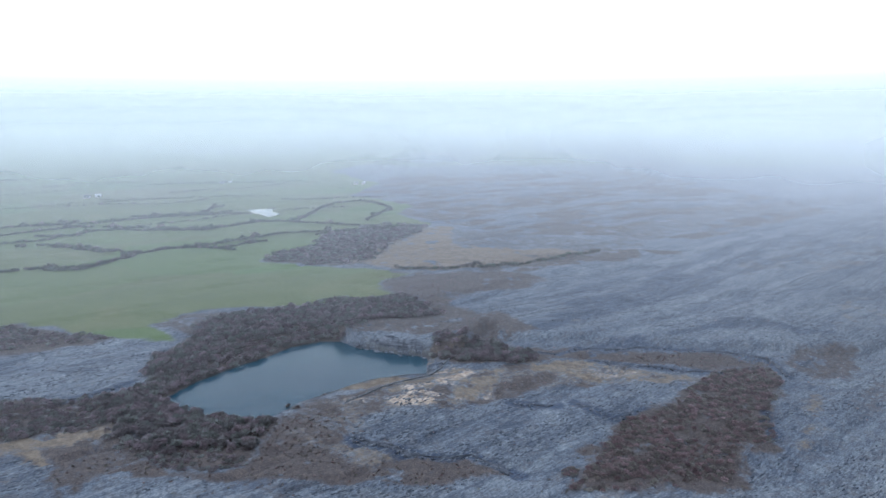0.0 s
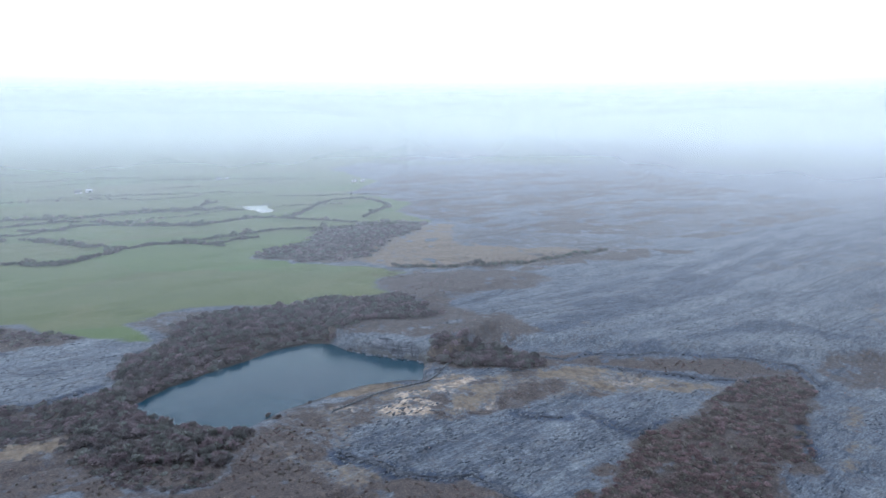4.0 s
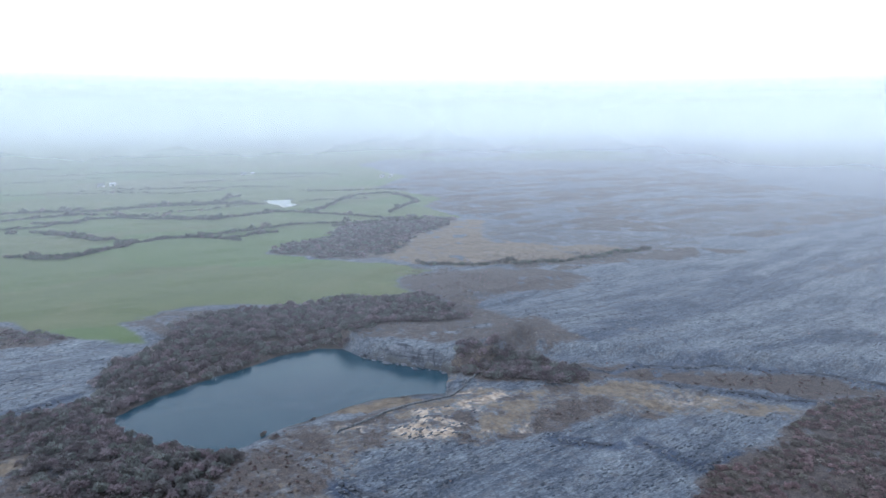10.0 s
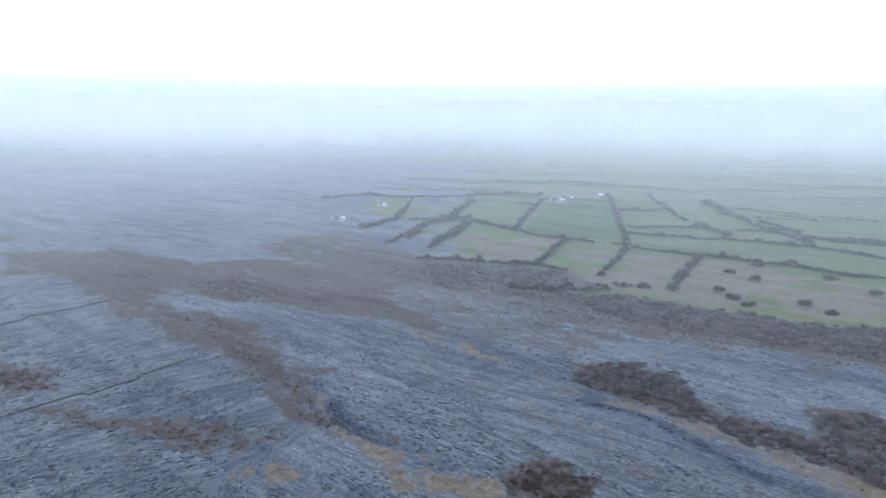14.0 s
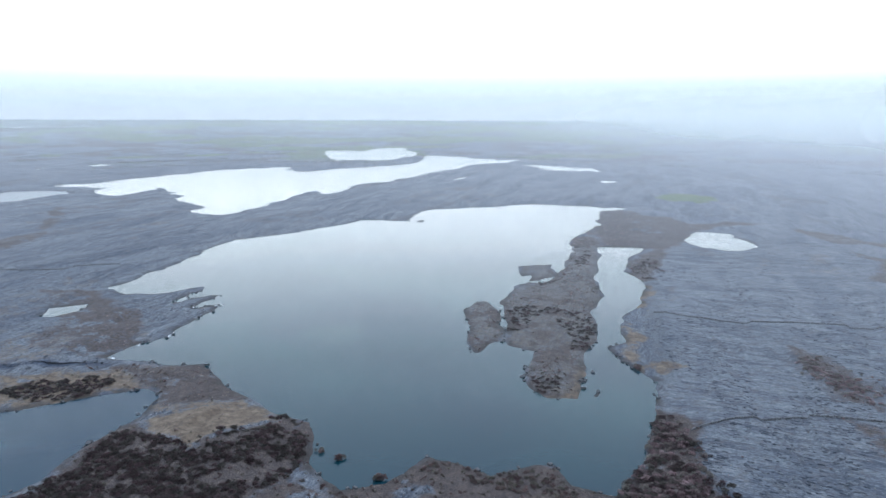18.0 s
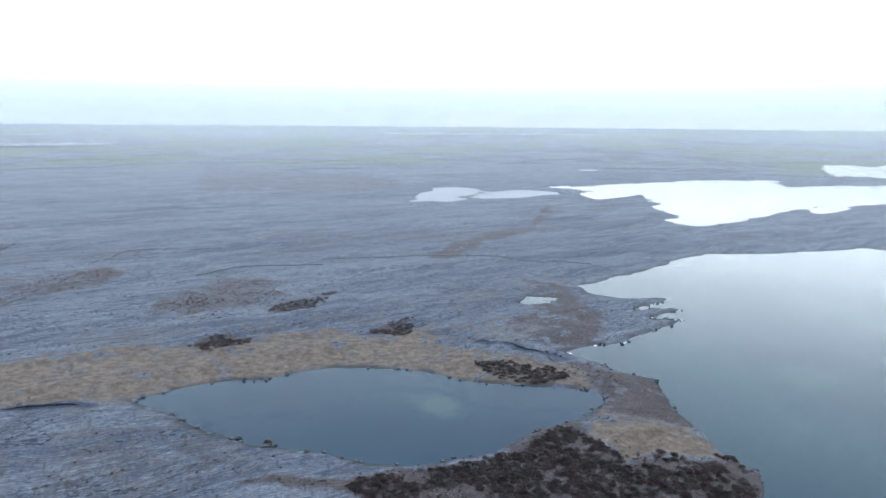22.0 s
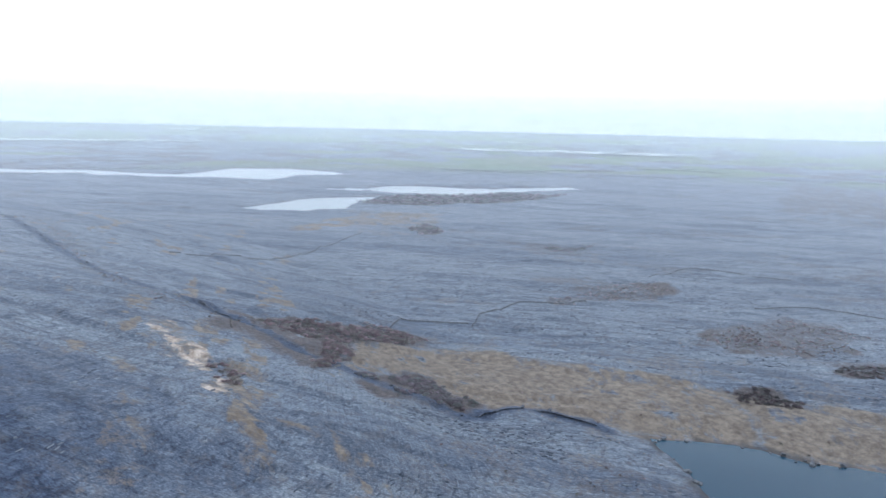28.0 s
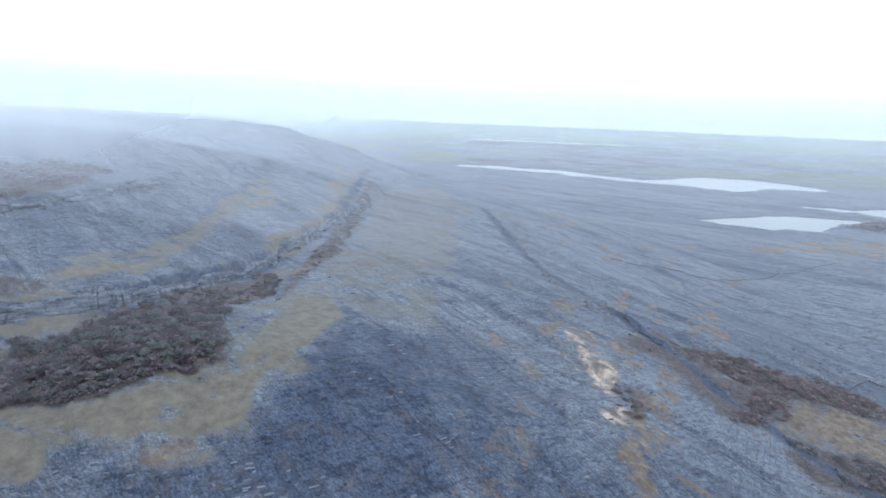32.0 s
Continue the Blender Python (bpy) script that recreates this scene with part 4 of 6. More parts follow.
    # heath and scrub floor
    hv = noise_node(n, l, flat, 0.35, 6, 0.7)
    heath = ramp_node(n, l, hv, ((0.32, (0.030, 0.025, 0.028)), (0.5, (0.068, 0.055, 0.053)), (0.68, (0.135, 0.106, 0.088))))
    sprig = noise_node(n, l, flat, 1.5, 4, 0.7)
    heath = mix_node(n, l, 0.5, heath, ramp_node(n, l, sprig, ((0.38, (0.016, 0.015, 0.019)), (0.52, (0.070, 0.058, 0.055)), (0.66, (0.155, 0.126, 0.108)))))
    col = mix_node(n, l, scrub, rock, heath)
    dv = noise_node(n, l, flat, 0.28, 6, 0.75)
    drygrass = ramp_node(n, l, dv, ((0.32, (0.066, 0.050, 0.039)), (0.5, (0.136, 0.106, 0.079)), (0.7, (0.224, 0.178, 0.135))))
    col = mix_node(n, l, dry, col, drygrass)
    col = mix_node(n, l, bare, col, ramp_node(n, l, dv, ((0.36, (0.120, 0.088, 0.066)), (0.48, (0.260, 0.200, 0.150)), (0.62, (0.480, 0.390, 0.310)))))
    gv = noise_node(n, l, flat, 0.02, 5, 0.6)
    green = ramp_node(n, l, gv, ((0.3, (0.076, 0.089, 0.044)), (0.5, (0.095, 0.109, 0.051)), (0.7, (0.133, 0.129, 0.070))))
    green = mix_node(n, l, 0.35, green, ramp_node(n, l, noise_node(n, l, flat, 0.5, 5, 0.7), ((0.3, (0.046, 0.059, 0.023)), (0.7, (0.137, 0.158, 0.062)))))
    plots = n.new("ShaderNodeTexVoronoi")
    plots.inputs["Scale"].default_value = 0.0075
    l.new(mapped(n, l, radians(30), (0.6, 1.2, 1)), plots.inputs["Vector"])
    plot = n.new("ShaderNodeSeparateColor")
    l.new(plots.outputs["Color"], plot.inputs[0])
    green = mix_node(n, l, math_node(n, l, "MULTIPLY", plot.outputs[0], 0.5), green, (0.120, 0.112, 0.070))
    green = mix_node(n, l, math_node(n, l, "MULTIPLY", plot.outputs[1], 0.6), green, (0.068, 0.122, 0.038))
    green = mix_node(n, l, sep3.outputs[0], green, mix_node(n, l, 1.0, green, (0.55, 0.8, 0.7), "MULTIPLY"))
    col = mix_node(n, l, pasture, col, green)
    tv = noise_node(n, l, flat, 0.3, 5, 0.7)
    col = mix_node(n, l, turf, col, ramp_node(n, l, tv, ((0.3, (0.092, 0.081, 0.063)), (0.7, (0.170, 0.150, 0.115)))))
    col = mix_node(n, l, damp, col, (0.045, 0.042, 0.040))
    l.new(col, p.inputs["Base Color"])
    hgt = mix_node(n, l, 0.3, mix_node(n, l, 0.5, mix_node(n, l, 0.5, thin, chips), wide), fine)
    b = n.new("ShaderNodeBump")
    b.inputs["Strength"].default_value, b.inputs["Distance"].default_value = 0.9, 0.8
    l.new(hgt, b.inputs["Height"])
    l.new(b.outputs[0], p.inputs["Normal"])
    return m


def water_material(name, rough, gloss, deep, mid, light):
    m, n, l, p = node_material(name, rough)
    p.inputs["IOR"].default_value = 1.33
    p.inputs["Specular IOR Level"].default_value = gloss
    flat = mapped(n, l)
    shoal = noise_node(n, l, flat, 0.011, 2, 0.5, 0.3)
    col = ramp_node(n, l, shoal, ((0.35, deep), (0.56, mid), (0.72, light)))
    for cx, cy, size in ((-147, -205, 42), (8, -158, 26), (-210, -330, 60)):
        far = n.new("ShaderNodeVectorMath")
        far.operation = "DISTANCE"
        far.inputs[1].default_value = (cx, cy, 0)
        l.new(flat, far.inputs[0])
        ragged = math_node(n, l, "ADD", math_node(n, l, "DIVIDE", far.outputs["Value"], size), noise_node(n, l, flat, 0.05, 3))
        shallow = ramp_node(n, l, ragged, ((0.7, (0.55, 0.55, 0.55)), (1.3, (0, 0, 0))))
        col = mix_node(n, l, shallow, col, (0.045, 0.09, 0.08))
    l.new(col, p.inputs["Base Color"])
    b = n.new("ShaderNodeBump")
    b.inputs["Strength"].default_value, b.inputs["Distance"].default_value = 0.12, 0.1
    l.new(noise_node(n, l, mapped(n, l, 0.5, (0.5, 1.2, 1)), 1.1, 3, 0.6), b.inputs["Height"])
    l.new(b.outputs[0], p.inputs["Normal"])
    return m


def twig_material(name, dark, mid, light, scale=0.12, plant=0.42, soft=0.5):
    """Fine bare twigs: one tone a plant, let through a little light."""
    m, n, l, p = node_material(name, 0.95)
    p.inputs["Specular IOR Level"].default_value = 0.05
    g = n.new("ShaderNodeNewGeometry")
    at = n.new("ShaderNodeAttribute")
    at.attribute_name = "plant"
    v = math_node(n, l, "ADD", math_node(n, l, "MULTIPLY", g.outputs["Random Per Island"], 0.15 if plant else 0.5), math_node(n, l, "MULTIPLY", noise_node(n, l, g.outputs["Position"], scale, 3), 0.6 - 0.2 * (plant > 0)))
    v = math_node(n, l, "ADD", v, math_node(n, l, "MULTIPLY", at.outputs["Fac"], plant))
    col = ramp_node(n, l, v, ((0.25, dark), (0.55, mid), (0.85, light)))
    if plant:
        kind = math_node(n, l, "FRACT", math_node(n, l, "MULTIPLY", at.outputs["Fac"], 7.31))
        col = mix_node(n, l, 1.0, col, ramp_node(n, l, kind, ((0.2, (1.10, 0.97, 1.03)), (0.5, (1.0, 1.0, 1.0)), (0.8, (0.92, 1.05, 0.97)))), "MULTIPLY")
    l.new(col, p.inputs["Base Color"])
    if plant:
        dome = n.new("ShaderNodeAttribute")
        dome.attribute_name = "dome"
        l.new(dome.outputs["Vector"], p.inputs["Normal"])
    if soft:
        t, mx = n.new("ShaderNodeBsdfTranslucent"), n.new("ShaderNodeMixShader")
        l.new(col, t.inputs[0])
        mx.inputs[0].default_value = soft
        l.new(p.outputs[0], mx.inputs[1])
        l.new(t.outputs[0], mx.inputs[2])
        l.new(mx.outputs[0], n["Material Output"].inputs[0])
    return m


def cliff_material(name="cliff_face", shade=1.0):
    """Weathered limestone face: level beds, upright fissures, dark stains."""
    m, n, l, p = node_material(name, 0.92)
    beds = noise_node(n, l, mapped(n, l, 0.0, (0.12, 0.12, 1.6)), 0.7, 4, 0.65)
    drip = noise_node(n, l, mapped(n, l, 0.0, (1, 1, 0.18)), 0.6, 5, 0.7, 0.4)
    grain = noise_node(n, l, mapped(n, l), 1.4, 6, 0.7)
    col = ramp_node(n, l, beds, ((0.34, (0.045, 0.051, 0.062)), (0.5, (0.115, 0.124, 0.138)), (0.7, (0.205, 0.212, 0.222))))
    col = mix_node(n, l, 0.8, col, ramp_node(n, l, drip, ((0.36, (0.2, 0.22, 0.26)), (0.5, (1, 1, 1)))), "MULTIPLY")
    col = mix_node(n, l, 0.5, col, ramp_node(n, l, grain, ((0.36, (0.3, 0.32, 0.36)), (0.6, (1.15, 1.15, 1.15)))), "MULTIPLY")
    # Values below 1 put shade into the colour, slightly bluish.
    col = mix_node(n, l, 1.0, col, (shade, shade, shade * 1.06), "MULTIPLY")
    l.new(col, p.inputs["Base Color"])
    b = n.new("ShaderNodeBump")
    b.inputs["Strength"].default_value, b.inputs["Distance"].default_value = 0.8, 0.6
    l.new(drip, b.inputs["Height"])
    l.new(b.outputs[0], p.inputs["Normal"])
    return m


def plain_material(name, colour, roughness=0.8, vary=0.25, scale=1.5):
    m, n, l, p = node_material(name, roughness)
    v = noise_node(n, l, mapped(n, l), scale, 5, 0.65)
    lo, hi = tuple(c * (1 - vary) for c in colour), tuple(min(1, c * (1 + vary)) for c in colour)
    l.new(ramp_node(n, l, v, ((0.3, lo), (0.7, hi))), p.inputs["Base Color"])
    return m


def mist_material(name, strength, south, radius):
    """Thin mist: mostly clear, scattering the light of the sky; patchy, thin near the ground and again above."""
    m = bpy.data.materials.new(name)
    m.use_nodes = True
    n, l = m.node_tree.nodes, m.node_tree.links
    n.remove(n["Principled BSDF"])
    clear, dif, tra = n.new("ShaderNodeBsdfTransparent"), n.new("ShaderNodeBsdfDiffuse"), n.new("ShaderNodeBsdfTranslucent")
    half, veil = n.new("ShaderNodeMixShader"), n.new("ShaderNodeMixShader")
    l.new(dif.outputs[0], half.inputs[1])
    l.new(tra.outputs[0], half.inputs[2])
    g = n.new("ShaderNodeNewGeometry")
    xyz = n.new("ShaderNodeSeparateXYZ")
    l.new(g.outputs["Position"], xyz.inputs[0])

    def span(sock, a, b, lo, hi):
        t = n.new("ShaderNodeMapRange")
        t.interpolation_type = "SMOOTHSTEP"
        for k, v in enumerate((a, b, lo, hi)):
            t.inputs[1 + k].default_value = v
        l.new(sock, t.inputs[0])
        return t.outputs[0]

    # Haze brightening towards the skyline is put into the mist's colour.
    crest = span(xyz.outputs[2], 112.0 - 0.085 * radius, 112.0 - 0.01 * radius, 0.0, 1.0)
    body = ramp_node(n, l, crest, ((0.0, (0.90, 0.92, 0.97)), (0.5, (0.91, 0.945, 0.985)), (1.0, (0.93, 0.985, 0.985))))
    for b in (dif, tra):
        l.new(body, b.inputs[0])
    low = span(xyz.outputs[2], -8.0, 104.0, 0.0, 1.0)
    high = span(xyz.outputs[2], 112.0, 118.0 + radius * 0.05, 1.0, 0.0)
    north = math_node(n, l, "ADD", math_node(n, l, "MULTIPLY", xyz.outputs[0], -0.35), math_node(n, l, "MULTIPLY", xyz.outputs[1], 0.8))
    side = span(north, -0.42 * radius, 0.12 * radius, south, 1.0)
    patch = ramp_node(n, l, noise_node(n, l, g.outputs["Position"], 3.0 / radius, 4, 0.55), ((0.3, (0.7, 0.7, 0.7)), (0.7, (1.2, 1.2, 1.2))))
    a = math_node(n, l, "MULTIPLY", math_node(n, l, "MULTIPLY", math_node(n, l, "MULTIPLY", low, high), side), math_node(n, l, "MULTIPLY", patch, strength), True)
    l.new(a, veil.inputs[0])
    l.new(clear.outputs[0], veil.inputs[1])
    l.new(half.outputs[0], veil.inputs[2])
    l.new(veil.outputs[0], n["Material Output"].inputs[0])
    return m


def hill_mist_material(strength):
    """Soft mist that thickens upwards and thins out to both sides."""
    m = bpy.data.materials.new("hill_mist")
    m.use_nodes = True
    n, l = m.node_tree.nodes, m.node_tree.links
    n.remove(n["Principled BSDF"])
    clear, dif, tra = n.new("ShaderNodeBsdfTransparent"), n.new("ShaderNodeBsdfDiffuse"), n.new("ShaderNodeBsdfTranslucent")
    for b in (dif, tra):
        b.inputs[0].default_value = (0.90, 0.925, 0.965, 1)
    half, veil = n.new("ShaderNodeMixShader"), n.new("ShaderNodeMixShader")
    l.new(dif.outputs[0], half.inputs[1])
    l.new(tra.outputs[0], half.inputs[2])
    g = n.new("ShaderNodeNewGeometry")
    xyz = n.new("ShaderNodeSeparateXYZ")
    l.new(g.outputs["Position"], xyz.inputs[0])
    up = ramp_node(n, l, math_node(n, l, "DIVIDE", xyz.outputs[2], 150.0), ((0.52, (0, 0, 0)), (0.70, (1, 1, 1)), (0.76, (1, 1, 1)), (0.98, (0, 0, 0))))
    side = ramp_node(n, l, math_node(n, l, "DIVIDE", xyz.outputs[1], 340.0), ((0.22, (0, 0, 0)), (0.50, (1, 1, 1)), (0.75, (1, 1, 1)), (0.96, (0, 0, 0))))
    patch = ramp_node(n, l, noise_node(n, l, g.outputs["Position"], 0.015, 3, 0.5), ((0.3, (0.75, 0.75, 0.75)), (0.7, (1.15, 1.15, 1.15))))
    l.new(math_node(n, l, "MULTIPLY", math_node(n, l, "MULTIPLY", up, side), math_node(n, l, "MULTIPLY", patch, strength), True), veil.inputs[0])
    l.new(clear.outputs[0], veil.inputs[1])
    l.new(half.outputs[0], veil.inputs[2])
    l.new(veil.outputs[0], n["Material Output"].inputs[0])
    return m


# ---- meshes ----
def mesh_of(name, verts, faces, material=None, smooth=False):
    """A mesh from numpy arrays of places and of triangles or quads."""
    me = bpy.data.meshes.new(name)
    verts, faces = np.asarray(verts, np.float32), np.asarray(faces, np.int32)
    k = faces.shape[1]
    me.vertices.add(len(verts))
    me.vertices.foreach_set("co", verts.ravel())
    me.loops.add(faces.size)
    me.loops.foreach_set("vertex_index", faces.ravel())
    me.polygons.add(len(faces))
    me.polygons.foreach_set("loop_start", np.arange(0, faces.size, k, dtype=np.int32))
    if smooth:
        me.polygons.foreach_set("use_smooth", np.ones(len(faces), bool))
    me.update(calc_edges=True)
    if material:
        me.materials.append(material)
    return me


def part(name, bm, material, parent, label=""):
    me = bpy.data.meshes.new(name)
    bm.to_mesh(me)
    bm.free()
    me.materials.append(material)
    ob = new(name, me)
    ob.parent = parent
    return tagged(ob, label)


M_GROUND = ground_material()
M_WATER = water_material("rippled_water", 0.1, 0.55, (0.004, 0.028, 0.042), (0.007, 0.040, 0.050), (0.012, 0.056, 0.060))
M_GLINT = water_material("wind_ruffled_water", 0.1, 1.0, (0.01, 0.03, 0.045), (0.014, 0.04, 0.05), (0.02, 0.055, 0.06))
M_CALM = water_material("calm_water", 0.2, 0.35, (0.006, 0.030, 0.052), (0.009, 0.038, 0.058), (0.014, 0.046, 0.062))
M_DULL = water_material("breeze_dulled_water", 0.28, 0.4, (0.02, 0.045, 0.075), (0.025, 0.05, 0.08), (0.03, 0.06, 0.085))
M_TWIG = twig_material("bare_twigs", (0.150, 0.134, 0.142), (0.252, 0.230, 0.238), (0.392, 0.365, 0.372))
M_HEATH = twig_material("heath_twigs", (0.120, 0.096, 0.092), (0.205, 0.168, 0.154), (0.315, 0.265, 0.240))
M_RUST = twig_material("rusty_twigs", (0.176, 0.140, 0.140), (0.300, 0.243, 0.238), (0.470, 0.400, 0.386))
M_DUSK = twig_material("dark_sloe_twigs", (0.062, 0.050, 0.050), (0.118, 0.096, 0.094), (0.205, 0.172, 0.166))
M_CLIFF = cliff_material()
# The cliff material again, darkened in its colour to shade the low ledges.
M_LEDGE = cliff_material("shaded_ledge", 0.68)
M_HEDGE = twig_material("hedge_twigs", (0.082, 0.088, 0.072), (0.160, 0.165, 0.138), (0.260, 0.252, 0.210))
M_BARK = plain_material("bark", (0.1, 0.085, 0.07))
M_ROCK = plain_material("limestone_block", (0.160, 0.166, 0.180), 0.9, 0.5, 0.6)
M_WETROCK = plain_material("wet_rock", (0.075, 0.077, 0.082), 0.7, 0.5, 0.8)
M_WALLPAINT = plain_material("white_render", (0.42, 0.42, 0.42), 0.85, 0.08)
M_SLATE = plain_material("slate_roof", (0.13, 0.135, 0.15), 0.7)
M_TIN = plain_material("tin_roof", (0.42, 0.44, 0.46), 0.5)
M_GLASS = plain_material("window_glass", (0.04, 0.05, 0.06), 0.15)
M_DOOR = plain_material("painted_door", (0.1, 0.13, 0.12), 0.6)
M_FOAM = plain_material("foam", (0.78, 0.8, 0.8), 0.7, 0.1)
M_SLAB = twig_material("clint_slabs", (0.040, 0.047, 0.060), (0.095, 0.105, 0.122), (0.175, 0.186, 0.202), 0.05, 0.0, 0.0)
M_STONE = plain_material("dry_stone", (0.125, 0.129, 0.138), 0.9, 0.45, 0.8)

# ---- ground ----
spokes = 1240
rad = np.concatenate([(1.0, 30.0, 60.0, 80.0), 95 * 1.0078 ** np.arange(350), 95 * 1.0078 ** 350 * 1.02 ** np.arange(62)])
rad[-1] = 5000
rings = len(rad)
ang = np.linspace(0, 2 * math.pi, spokes, endpoint=False)
gx = np.concatenate([[0.0], (rad[:, None] * np.cos(ang)).ravel()])
gy = np.concatenate([[70.0], 70 + (rad[:, None] * np.sin(ang)).ravel()])
gz, shore_d = ground_height(gx, gy)
i, j = np.meshgrid(np.arange(rings - 1), np.arange(spokes), indexing="ij")
j2 = (j + 1) % spokes
quads = np.stack([1 + i * spokes + j, 1 + (i + 1) * spokes + j, 1 + (i + 1) * spokes + j2, 1 + i * spokes + j2], -1).reshape(-1, 4)
ground_mesh = mesh_of("ground", np.stack([gx, gy, gz], -1), quads, M_GROUND, True)


def hill_mask(x, y):
    """1 on the open flank of the eastern hill."""
    return ease((x - 95) / 50) * ease((0.39 * x + 0.92 * y + 30) / 60) * (1 - ease((y - 100 - 1.5 * (x - 150)) / 60)) * (1 - ease((x - 600) / 250))


def path_distance(x, y, path):
    """Distance to an open line."""
    px, py = [p[0] for p in path], [p[1] for p in path]
    best = np.full(x.shape, 60.0)
    near = (x > min(px) - 30) & (x < max(px) + 30) & (y > min(py) - 30) & (y < max(py) + 30)
    for (ax, ay), (bx, by) in zip(path, path[1:]):
        dx, dy = bx - ax, by - ay
        xs, ys = x[near], y[near]
        t = np.clip(((xs - ax) * dx + (ys - ay) * dy) / (dx * dx + dy * dy + 1e-9), 0, 1)
        best[near] = np.minimum(best[near], np.hypot(xs - ax - t * dx, ys - ay - t * dy))
    return best


def cover_masks(x, y, d):
    u, v = x * STRIKE[0] + y * STRIKE[1], -x * STRIKE[1] + y * STRIKE[0]
    past = zone(x, y, PASTURE, 5, 7, 51, 45)
    past = past * (1 - zone(x, y, FIELD_EDGE, 30, 30, 52, 90) * ease((fbm(x, y, 55, 53, 3) + 0.35) / 0.3))
    scrub = 0.45 * ease((fbm(u / 3.5, v, 55, 61) - 0.25) / 0.3) * ease((fbm(x, y, 12, 62, 3) + 0.45) / 0.5)
    for s, (name, pts) in enumerate(WOODS.items()):
        scrub = np.maximum(scrub, (0.55 if name in ("moor_d", "moor_e", "moor_f") else 1.0) * zone(x, y, pts, 3, 5, 70 + s, 18))
    for s, (name, pts) in enumerate(HEATH.items()):
        thick = 1.0 if name in ("isle", "isle_neck", "west_moor", "west_band", "south_point", "spit", "tarn_south", "lake_edge", "scarp_foot", "north") else 0.35 + 0.65 * ease((fbm(u / 3, v, 22, 260, 3) + 0.25) / 0.4)
        scrub = np.maximum(scrub, 0.95 * zone(x, y, pts, 5, 8, 200 + s, 22) * ease((fbm(x, y, 13, 230 + s, 3) + 0.75) / 0.5) * thick)
    for pts in ISLES["great_lough"]:
        scrub = np.maximum(scrub, 0.9 * zone(x, y, pts, 2, 0.5, 240, 10))
    dry = 0.4 * ease((fbm(u / 3, v, 40, 91) - 0.36) / 0.25) * ease((fbm(x, y, 9, 92, 3) + 0.2) / 0.4)
    for s, (name, pts) in enumerate(DRY.items()):
        if not name.startswith("bare"):
            dry = np.maximum(dry, 0.9 * zone(x, y, pts, 4, 6, 110 + s, 16) * ease((fbm(x, y, 13, 118 + s, 4) + 0.55) / 0.5))
    # grass along the hill's contours
    slope = hill_mask(x, y)
    hs = 0.39 * x + 0.92 * y
    hu = 0.92 * x - 0.39 * y
    dry = np.maximum(dry * (1 - slope), 0.75 * slope * (1 - 0.8 * ease((hs - 205) / 20)) * ease((fbm(hu / 4, hs, 16, 94) - 0.22) / 0.22) * ease((fbm(x, y, 7, 95, 3) + 0.25) / 0.4))
    dry = np.maximum(dry, 0.35 * slope * ease((fbm(x, y, 4, 96, 2) - 0.7) / 0.15))
    scrub = scrub * (1 - 0.6 * slope)
    for s, (name, pts) in enumerate(WOODS.items()):
        if name in ("scarp_thicket", "bench_wood", "cliff_scrub", "cliff_scrub_b", "hilltop_scrub", "scarp_thicket_b"):
            scrub = np.maximum(scrub, zone(x, y, pts, 3, 4, 70 + s, 18))
    bare = np.zeros(x.shape)
    for s, (name, pts) in enumerate(DRY.items()):
        if name.startswith("bare"):
            z = zone(x, y, pts, 3, 7, 130 + s, 9)
            bare = np.maximum(bare, 0.75 * z * ease((fbm(x, y, 7, 140 + s, 3) + 0.3) / 0.35))
            dry = np.maximum(dry, 0.6 * zone(x, y, pts, 6, 9, 150 + s, 12))
    turf = np.zeros(x.shape)
    for s, (name, pts) in enumerate(TURF.items()):
        turf = np.maximum(turf, (0.5 if name == "flank" else 0.92) * zone(x, y, pts, 5, 8, 170 + s, 20) * ease((fbm(x, y, 25, 175, 3) + 0.75) / 0.6))
    far = ease((np.hypot(x, y - 70) - 1300) / 700)
    past = np.maximum(past, 0.75 * far * ease((fbm(x, y, 260, 180, 3) + 0.1) / 0.3))
    scrub = np.maximum(scrub * (1 - 0.4 * far), 0.7 * far * ease((fbm(x, y, 130, 183, 3) - 0.05) / 0.2))
    tone = 0.26 * ease((fbm(u / 2.5, v, 80, 195, 4) + 0.05) / 0.5) + 0.32 * ease((fbm(u / 6, v, 17, 196, 4) - 0.12) / 0.3)
    for s, (kind, strength, pts) in enumerate(PATCHES):
        away = math.hypot(sum(q[0] for q in pts) / len(pts), sum(q[1] for q in pts) / len(pts) - 70)
        loose = 2.2 if kind == "dark" else 1.0
        z = zone(x, y, pts, (1.5 + 0.008 * away) * loose, (1.5 + 0.014 * away) * loose, 600 + s, 10 + 0.03 * away)
        on = z > 0
        if not on.any():
            continue
        if kind in ("dry", "bare"):
            mottle = ease((fbm(x[on] * 0.7, y[on], 7, 800 + s % 7, 4) + 0.75 * strength - 0.12) / 0.4)
        else:
            mottle = ease((fbm(x[on], y[on], 8, 800 + s % 7, 4) + 0.2 + 0.9 * strength) / 0.55)
        z[on] *= strength * (1.0 if kind in ("rock", "pasture") else mottle)
        lift = 1 - z
        if kind != "dark":
            past, scrub, dry, turf, bare = past * lift, scrub * lift, dry * lift, turf * lift, bare * lift
        tone = tone * (1 - 0.7 * z)
